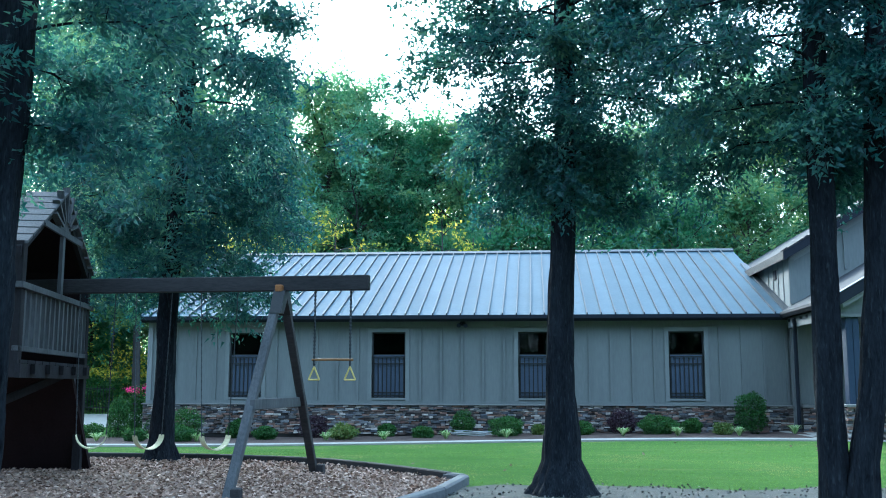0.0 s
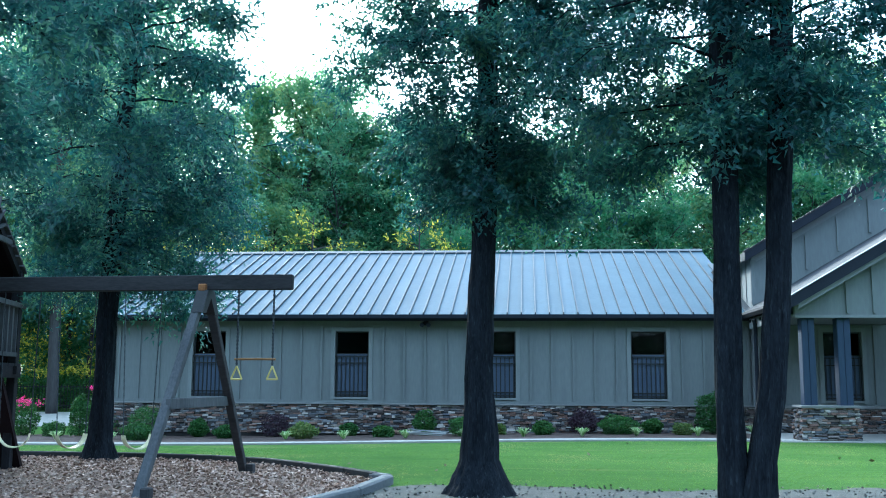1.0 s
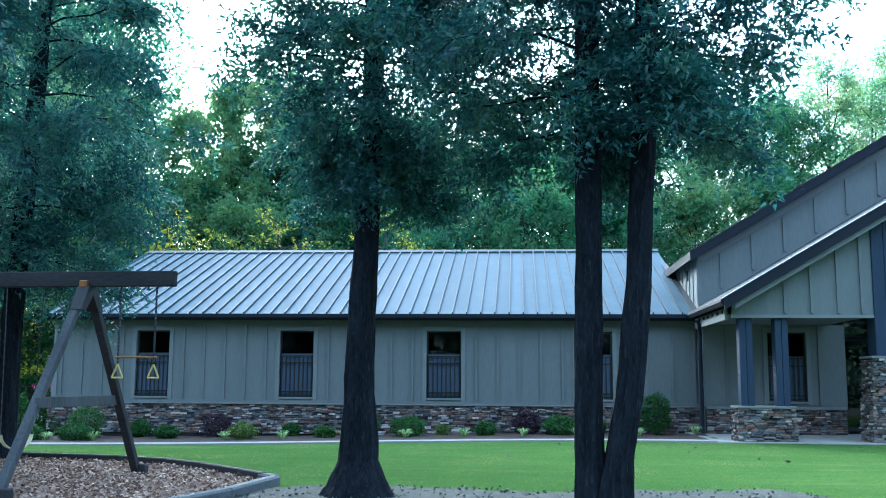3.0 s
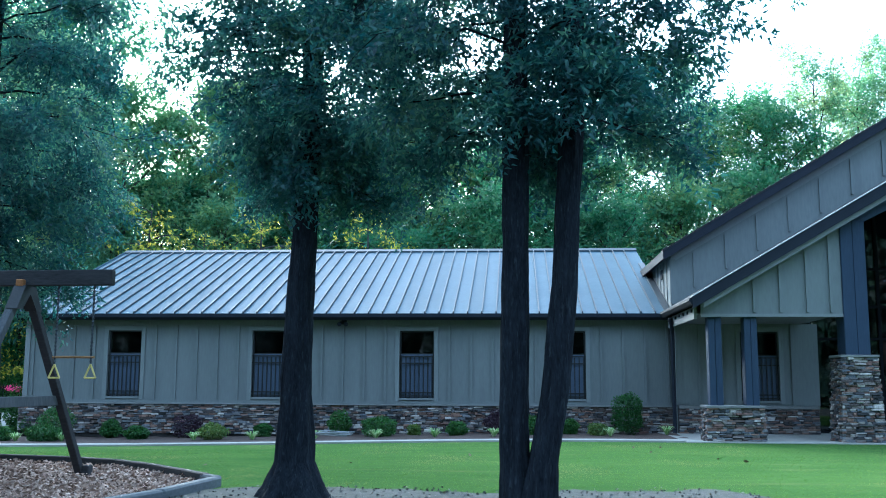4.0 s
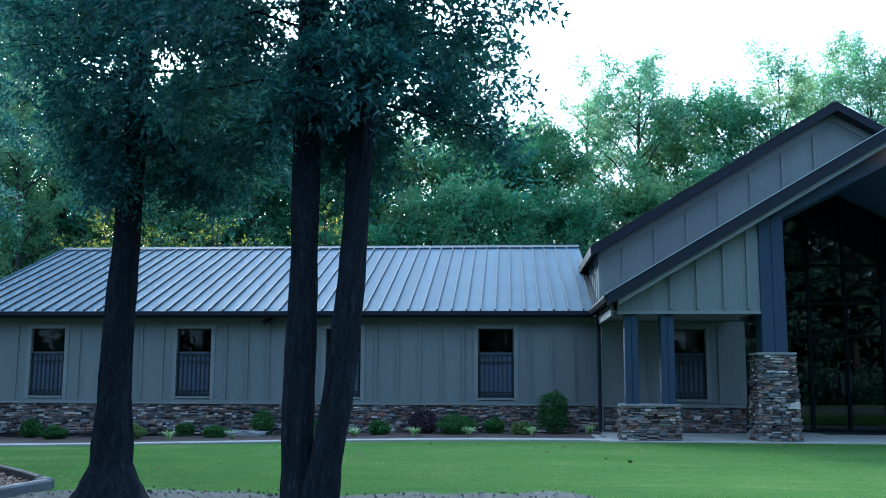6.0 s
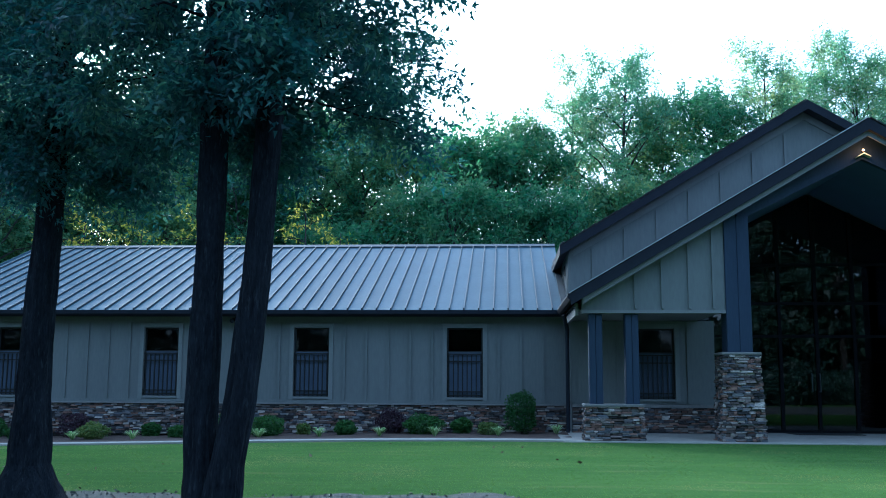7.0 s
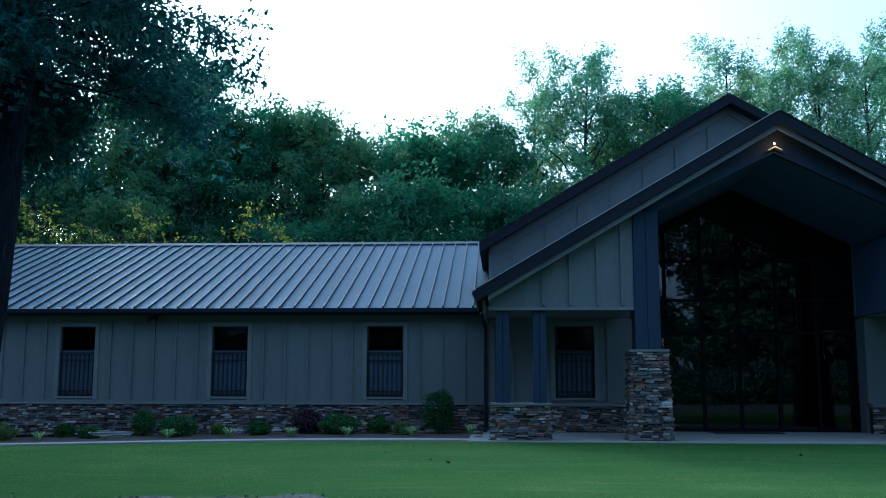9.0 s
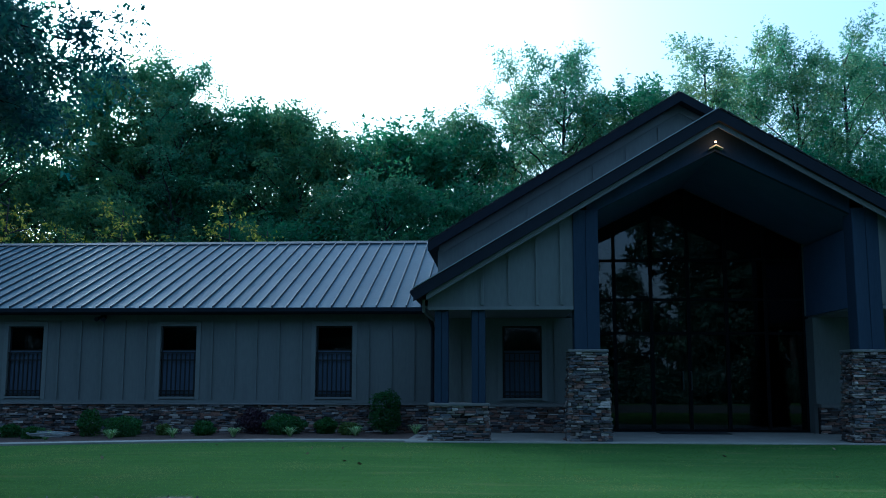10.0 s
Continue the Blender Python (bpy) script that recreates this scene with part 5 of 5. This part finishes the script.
bush(10.52, -1.08, 0.45, 0.46, M_BUSH, "wide rounded green shrub in the mulch bed", 2400)
bush(11.38, -0.7, 0.23, 0.37, M_BUSH, G_BOX)
bush(11.97, -1.27, 0.23, 0.3, M_LIME, G_LIME, 800)
bush(12.72, -0.8, 0.36, 1.0, M_BUSH, G_TALL, 2400)
bush(-1.5, -2.1, 0.27, 0.32, M_BUSH, G_BOX, 1400)
bush(-2.55, -0.7, 0.28, 1.1, M_BUSH, "dark conical evergreen at the end of the bed", 2600, tall=True, name="conical_evergreen")
bush(-1.95, 0.1, 0.3, 0.6, M_BUSH, G_TALL, 1300)
bush(-3.1, -0.9, 0.28, 0.4, M_BUSH, G_BOX, 1200)
for x, y, r, h in ((-2.75, 0.9, 0.28, 1.2), (-4.1, -0.6, 0.42, 0.85)):
    fs = bush(x, y, r, h, M_BUSH, "green shrub with a head of pink blossom beyond the wing", 1300, leaf=0.06, name="flowering_shrub")
    rng = np.random.default_rng(int(-x * 10))
    c = rng.normal(size=(9, 3)) * np.array([r * 0.45, r * 0.35, 0.05]) + np.array([x, y, ground_z(x, y) + h])
    leaves("blossom", c[rng.integers(0, 9, 240)] + rng.normal(size=(240, 3)) * 0.04, 0.045, 0.035, M_FLOWER, fs, "bright pink blossom", rng=rng)
for x, y in ((-2.35, -2.3), (-1.0, -2.4), (0.02, -2.3), (3.0, -2.2), (4.33, -2.2), (5.72, -2.2), (7.07, -2.1), (8.36, -2.0), (9.66, -2.0), (10.85, -2.0), (12.2, -1.9), (13.45, -1.7)):
    tuft(x, y)
bm = bmesh.new()
for k in range(4):
    pts = [(6.35 + (0.36 + 0.03 * k) * math.cos(t * 0.5236 + k), -3.35 + (0.26 + 0.02 * k) * math.sin(t * 0.5236 + k), 0.045 + 0.022 * k + 0.012 * math.sin(t + k)) for t in range(12)]
    tube(bm, pts, [0.009] * 12, 6)
tagged(part("hose", bm, M_HOSE), "loosely coiled white hose on the mulch", "hose")
# iron fence beyond the driveway
fence = thing("iron_fence", (-16.0, 19.2, ground_z(-16, 19)), "dark iron picket fence beyond the driveway", "fence")
pk = bmesh.new()
box(pk, -0.012, 0.012, -0.012, 0.012, 0.0, 1.25)
pk_me = bpy.data.meshes.new("picket")
pk.to_mesh(pk_me)
pk.free()
pk_me.materials.append(M_IRON)
for k in range(60):
    ob = new("picket", pk_me)
    ob.parent = fence
    ob.location = (-4.4 + 0.15 * k, 0, 0)
for z in (0.25, 1.1):
    boxpart("rail", -20.5, -11.4, 19.185, 19.215, ground_z(-16, 19) + z, ground_z(-16, 19) + z + 0.04, M_IRON, fence)
# marker post by the driveway
bm = bmesh.new()
box(bm, -3.45, -3.38, 4.0, 4.07, -0.2, 1.15, 0.01)
tagged(part("marker_post", bm, M_PALE), "slim white marker post by the driveway", "post")

# ---- playground ----
B = [(-4.0, -10.3), (-1.0, -10.25), (1.2, -10.33), (2.9, -10.38), (4.12, -10.68), (4.95, -11.08), (5.6, -11.65), (6.3, -12.4), (6.72, -12.9)]
B2 = [(6.9, -13.1), (6.76, -14.45), (6.45, -15.6), (5.2, -17.2), (-4.0, -18.6)]
poly = B + B2
bm = bmesh.new()
vs = [bm.verts.new((x, y, 0.02)) for x, y in poly]
c = bm.verts.new((2.0, -13.0, 0.05))
for a, b in zip(vs, vs[1:] + vs[:1]):
    bm.faces.new((a, b, c))
tagged(part("chip_bed", bm, M_CHIPBED), "brown wood-chip playground surface", "playground surface", kind="structure")


def inside(x, y):
    r = False
    for (x0, y0), (x1, y1) in zip(poly, poly[1:] + poly[:1]):
        if (y0 > y) != (y1 > y) and x < (x1 - x0) * (y - y0) / (y1 - y0) + x0:
            r = not r
    return r


rng = np.random.default_rng(9)
pts = [(x, y, 0.035 + rng.uniform(0, 0.03)) for x, y in zip(rng.uniform(-2, 7, 42000), rng.uniform(-17, -10.3, 42000)) if inside(x, y)]
tagged(leaves("wood_chips", pts, 0.05, 0.028, M_CHIP, rng=rng, flat=0.8), "loose brown wood chips", "wood chips", kind="stuff")
edging = thing("playground_border", (2.0, -9.2, 0), "low dark edging around the chip playground", "edging")
for a, b in zip(B, B[1:]):
    bm = bmesh.new()
    beam(bm, (*a, 0.035), (*b, 0.035), 0.09, 0.16, bevel=0.012)
    part("edging_board", bm, M_BORDERDARK, edging)
border = thing("timber_border", (6.7, -13.0, 0), "grey weathered landscape timbers edging the chips", "edging")
for a, b in ((B2[0], B2[1]), (B2[1], B2[2]), (B2[2], B2[3]), (B2[3], B2[4]), ((6.68, -12.84), (6.89, -13.05))):
    bm = bmesh.new()
    beam(bm, (*a, 0.02), (*b, 0.02), 0.13, 0.17, bevel=0.02)
    part("landscape_timber", bm, M_BORDER, border)

swing = thing("swing_set", (5.0, -13.55, 0), "dark weathered timber swing frame with an A-shaped end", "swing set")
bm = bmesh.new()
beam(bm, (1.9, -13.55, 2.2), (5.92, -13.76, 2.2), 0.09, 0.165, bevel=0.008)
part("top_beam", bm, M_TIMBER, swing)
ap = Vector((4.93, -13.71, 2.17))
# Near leg takes the lit tone, far leg the shaded one.
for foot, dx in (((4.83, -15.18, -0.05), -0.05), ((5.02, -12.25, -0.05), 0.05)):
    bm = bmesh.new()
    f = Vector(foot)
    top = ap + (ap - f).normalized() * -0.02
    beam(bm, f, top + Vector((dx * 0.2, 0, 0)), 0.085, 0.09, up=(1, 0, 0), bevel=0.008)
    part("leg", bm, M_LITTIMBER if dx < 0 else M_TIMBER, swing)
bm = bmesh.new()
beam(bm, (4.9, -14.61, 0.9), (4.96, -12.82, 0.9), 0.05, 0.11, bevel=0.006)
part("cross_bar", bm, M_LITTIMBER, swing)
bm = bmesh.new()
box(bm, 4.885, 4.97, -13.83, -13.765, 2.1, 2.18, 0.01)
part("bracket", bm, M_RUSTY, swing, "rusty orange metal bracket")
bm = bmesh.new()
prism(bm, [(-13.98, 1.86), (-13.86, 1.86), (-13.71, 2.03), (-13.56, 1.86), (-13.44, 1.86), (-13.6, 2.115), (-13.82, 2.115)], "x", 4.87, 5.0)
part("apex_plate", bm, M_IRON, swing, "dark steel plate where the legs meet")
bm = bmesh.new()
box(bm, 5.06, 5.15, -12.38, -12.26, -0.1, 0.14, 0.012)
part("ground_stake", bm, M_TIMBER, swing, "short timber stake beside the foot")
bm = bmesh.new()
box(bm, 4.87, 4.96, -15.16, -15.04, -0.1, 0.14, 0.012)
part("ground_stake", bm, M_TIMBER, swing, "short timber stake beside the foot")


def chain(parent, p, q, links=True, r=0.006):
    bm = bmesh.new()
    n = 40 if links else 8
    pts = [Vector(p).lerp(Vector(q), i / n) for i in range(n + 1)]
    tube(bm, pts, [r * (1.5 if links and i % 2 else 0.8) for i in range(n + 1)], 5)
    return part("chain", bm, M_CHAIN, parent)


def beam_y(x):
    return -13.55 - 0.21 * (x - 1.9) / 4.02


trap = thing("trapeze_bar", (5.52, beam_y(5.52), 2.1), "trapeze bar with yellow ring handles hung from the beam", "trapeze")
for x in (5.317, 5.716):
    y = beam_y(x)
    chain(trap, (x, y, 2.12), (x, y, 1.3), r=0.01)
    bm = bmesh.new()
    for a, b in (((x, y, 1.29), (x - 0.06, y, 1.15)), ((x, y, 1.29), (x + 0.06, y, 1.15)), ((x - 0.06, y, 1.15), (x + 0.06, y, 1.15))):
        tube(bm, [a, ((a[0] + b[0]) / 2, a[1], (a[2] + b[2]) / 2), b], [0.0095] * 3, 8)
    part("ring_handle", bm, M_RING, trap, "yellow plastic triangle handle")
bm = bmesh.new()
tube(bm, [(5.29, beam_y(5.29), 1.365), (5.52, beam_y(5.52), 1.367), (5.75, beam_y(5.75), 1.365)], [0.013] * 3, 10)
part("bar", bm, M_HONEY, trap, "worn honey-brown wooden bar")
for x, yaw in ((2.78, 0.3), (3.45, 0.85), (4.22, 0.8)):
    y = beam_y(x)
    cy, sy = math.cos(yaw), math.sin(yaw)
    sw = thing("belt_swing", (x, y, 2.1), "pale yellow belt swing seat hung on chains", "swing", "belt swings")
    bm = bmesh.new()
    prev = None
    for i in range(13):
        a = math.pi * (i / 12 - 0.5) * 0.95
        px, pz = 0.16 * math.sin(a), 0.545 - 0.16 * math.cos(a)
        ring = [bm.verts.new((x + px * cy - dy * sy, y + px * sy + dy * cy, pz + dz)) for dy, dz in ((-0.06, 0), (0.06, 0), (0.06, 0.012), (-0.06, 0.012))]
        if prev:
            for k in range(4):
                bm.faces.new((prev[k], prev[(k + 1) % 4], ring[(k + 1) % 4], ring[k]))
        else:
            bm.faces.new(ring)
        prev = ring
    bm.faces.new(prev)
    part("seat", bm, M_PALE, sw)
    for s in (-1, 1):
        chain(sw, (x + 0.21 * s, y, 2.12), (x + 0.16 * s * cy, y + 0.16 * s * sy, 0.53), r=0.005)

# playhouse tower
tw = thing("playhouse_tower", (1.4, -13.0, 0), "dark timber playhouse with slatted roof and railing", "playhouse")
for x in (0.55, 2.08):
    for y in (-14.0, -11.9):
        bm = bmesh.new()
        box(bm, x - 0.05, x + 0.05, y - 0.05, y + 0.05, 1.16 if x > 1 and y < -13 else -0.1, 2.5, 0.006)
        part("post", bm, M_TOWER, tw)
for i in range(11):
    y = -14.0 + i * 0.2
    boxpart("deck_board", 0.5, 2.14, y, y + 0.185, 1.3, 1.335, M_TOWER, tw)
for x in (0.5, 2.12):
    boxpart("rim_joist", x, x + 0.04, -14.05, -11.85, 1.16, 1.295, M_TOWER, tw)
boxpart("top_rail", 2.05, 2.16, -14.1, -11.8, 2.03, 2.09, M_LITTIMBER, tw)
boxpart("bottom_rail", 2.07, 2.13, -14.05, -11.85, 1.42, 1.47, M_LITTIMBER, tw)
for i in range(15):
    y = -13.93 + i * 0.14
    boxpart("baluster", 2.085, 2.12, y, y + 0.045, 1.471, 2.029, M_LITTIMBER, tw)
for i in range(5):
    y = -13.8 + i * 0.42
    boxpart("joist_end", 2.165, 2.21, y, y + 0.09, 1.2, 1.3, M_TOWER, tw)
RY, RZ, EZ = -12.95, 3.24, 2.45
for s in (-1, 1):
    for i in range(8):
        f0, f1 = i / 8, (i + 0.82) / 8
        ya, yb_ = RY + s * 1.12 * f0, RY + s * 1.12 * f1
        za, zb = RZ - (RZ - EZ) * f0, RZ - (RZ - EZ) * f1
        bm = bmesh.new()
        prism(bm, [(ya, za), (yb_, zb), (yb_, zb + 0.03), (ya, za + 0.03)], "x", 0.3, 2.16)
        part("roof_board", bm, M_LITTIMBER, tw)
    bm = bmesh.new()
    prism(bm, [(RY, RZ - 0.01), (RY + s * 1.12, EZ - 0.01), (RY + s * 1.12, EZ - 0.11), (RY, RZ - 0.11)], "x", 2.06, 2.11)
    part("rafter", bm, M_TOWER, tw)
    bm = bmesh.new()
    prism(bm, [(RY, RZ - 0.012), (RY + s * 1.12, EZ - 0.012), (RY + s * 1.12, EZ - 0.03), (RY, RZ - 0.03)], "x", 0.3, 2.05)
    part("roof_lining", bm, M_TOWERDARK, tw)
# sunburst in the gable
for i in range(7):
    a = math.radians(20 + i * 23.3)
    L = 0.5 - 0.12 * abs(i - 3) / 3
    bm = bmesh.new()
    beam(bm, (2.13, RY - math.cos(a) * 0.12, 2.82 + math.sin(a) * 0.1), (2.13, RY - math.cos(a) * L, 2.82 + math.sin(a) * L), 0.03, 0.075, up=(1, 0, 0))
    part("sun_ray", bm, M_LITTIMBER, tw)
bm = bmesh.new()
prism(bm, [(RY + 0.17 * math.cos(math.pi * k / 10), 2.82 + 0.17 * math.sin(math.pi * k / 10)) for k in range(11)], "x", 2.12, 2.145)
part("sun_disc", bm, M_LITTIMBER, tw)
boxpart("gable_rail", 2.12, 2.15, RY - 0.62, RY + 0.62, 2.75, 2.815, M_LITTIMBER, tw)
boxpart("gable_post", 2.1, 2.14, RY - 0.035, RY + 0.035, 2.09, 2.75, M_LITTIMBER, tw)
# Dark sheets stand in for the shade behind the railing.
boxpart("shade_panel", 0.56, 0.6, -13.94, -11.96, 1.34, 2.5, M_TOWERDARK, tw, "dark panel for the shade behind the railing")
boxpart("shade_panel", 0.62, 2.02, -11.93, -11.89, 1.34, 2.5, M_TOWERDARK, tw)
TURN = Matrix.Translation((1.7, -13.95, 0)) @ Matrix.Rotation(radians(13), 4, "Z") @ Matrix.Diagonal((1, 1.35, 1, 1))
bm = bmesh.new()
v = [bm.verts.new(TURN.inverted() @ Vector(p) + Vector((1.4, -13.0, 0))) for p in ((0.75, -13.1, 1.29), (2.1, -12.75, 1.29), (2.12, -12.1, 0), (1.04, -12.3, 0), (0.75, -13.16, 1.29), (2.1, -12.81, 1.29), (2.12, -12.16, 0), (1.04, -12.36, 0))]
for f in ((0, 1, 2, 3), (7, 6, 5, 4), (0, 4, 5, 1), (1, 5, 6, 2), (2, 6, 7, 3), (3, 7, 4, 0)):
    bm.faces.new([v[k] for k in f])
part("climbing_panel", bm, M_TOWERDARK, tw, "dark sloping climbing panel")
bm = bmesh.new()
beam(bm, (0.62, -14.0, 0.3), (2.05, -12.2, 1.25), 0.05, 0.09)
part("brace", bm, M_TOWER, tw)
# the playhouse stands a little askew to the swing beam
tw.location, tw.rotation_euler, tw.scale = (1.7, -13.95, 0), (0, 0, radians(13)), (1, 1.35, 1)

# ---- grass and litter ----
rng = np.random.default_rng(21)
N = 150000
gxs, gys = rng.uniform(-3, 26, N), rng.uniform(-14.6, -4.1, N)
gpts = [(x, y, ground_z(x, y)) for x, y in zip(gxs, gys) if y > lawn_edge(x) - 0.25 * abs(rng.normal()) and y < walk_y(min(x, 13.6)) - 0.02 and not inside(x, y)]
gp = np.array(gpts)
n = len(gp)
a = rng.uniform(0, 6.283, n)
h = rng.uniform(0.006, 0.018, n)
dx, dy = np.cos(a) * 0.004, np.sin(a) * 0.004
lean = rng.normal(size=(n, 2)) * 0.03
v = np.empty((n, 3, 3))
v[:, 0] = gp + np.stack([dx, dy, np.zeros(n)], 1)
v[:, 1] = gp - np.stack([dx, dy, np.zeros(n)], 1)
v[:, 2] = gp + np.stack([lean[:, 0], lean[:, 1], h], 1)
me = bpy.data.meshes.new("grass")
me.vertices.add(3 * n)
me.vertices.foreach_set("co", v.astype(np.float32).ravel())
me.loops.add(3 * n)
me.loops.foreach_set("vertex_index", np.arange(3 * n, dtype=np.int32))
me.polygons.add(n)
me.polygons.foreach_set("loop_start", np.arange(0, 3 * n, 3, dtype=np.int32))
me.update(calc_edges=True)
tagged(finish("grass", me, M_BLADE), "short green mown grass blades", "grass", kind="stuff")
pts = [(x, y, 0.035) for x, y in zip(rng.uniform(2, 24, 150), rng.uniform(-17, -12.3, 150)) if y < lawn_edge(x) - 0.05 and not inside(x, y)]
tagged(leaves("fallen_leaves", pts, 0.05, 0.03, M_LEAFLITTER, rng=rng, flat=0.85), "scattered dry brown leaves", "leaf litter", kind="stuff")
pts = [(x, y, ground_z(x, y) + 0.05) for x, y in zip(rng.uniform(3, 24, 22), rng.uniform(-13, -5, 22)) if not inside(x, y)]
tagged(leaves("fallen_leaves", pts, 0.07, 0.045, M_LEAFLITTER, rng=rng, flat=0.8), "few dry leaves on the lawn", "leaf litter", kind="stuff")
rngp = np.random.default_rng(33)
pts = [(x, y, 0.028) for x, y in zip(rngp.uniform(3, 22, 5000), rngp.uniform(-15.5, -12.4, 5000)) if y < lawn_edge(x) + 0.1 * rngp.normal() and not inside(x, y)]
tagged(leaves("gravel_stones", pts, 0.032, 0.026, M_PEBBLE, rng=rngp, flat=0.95), "loose grey gravel stones under the trees", "gravel", kind="stuff")
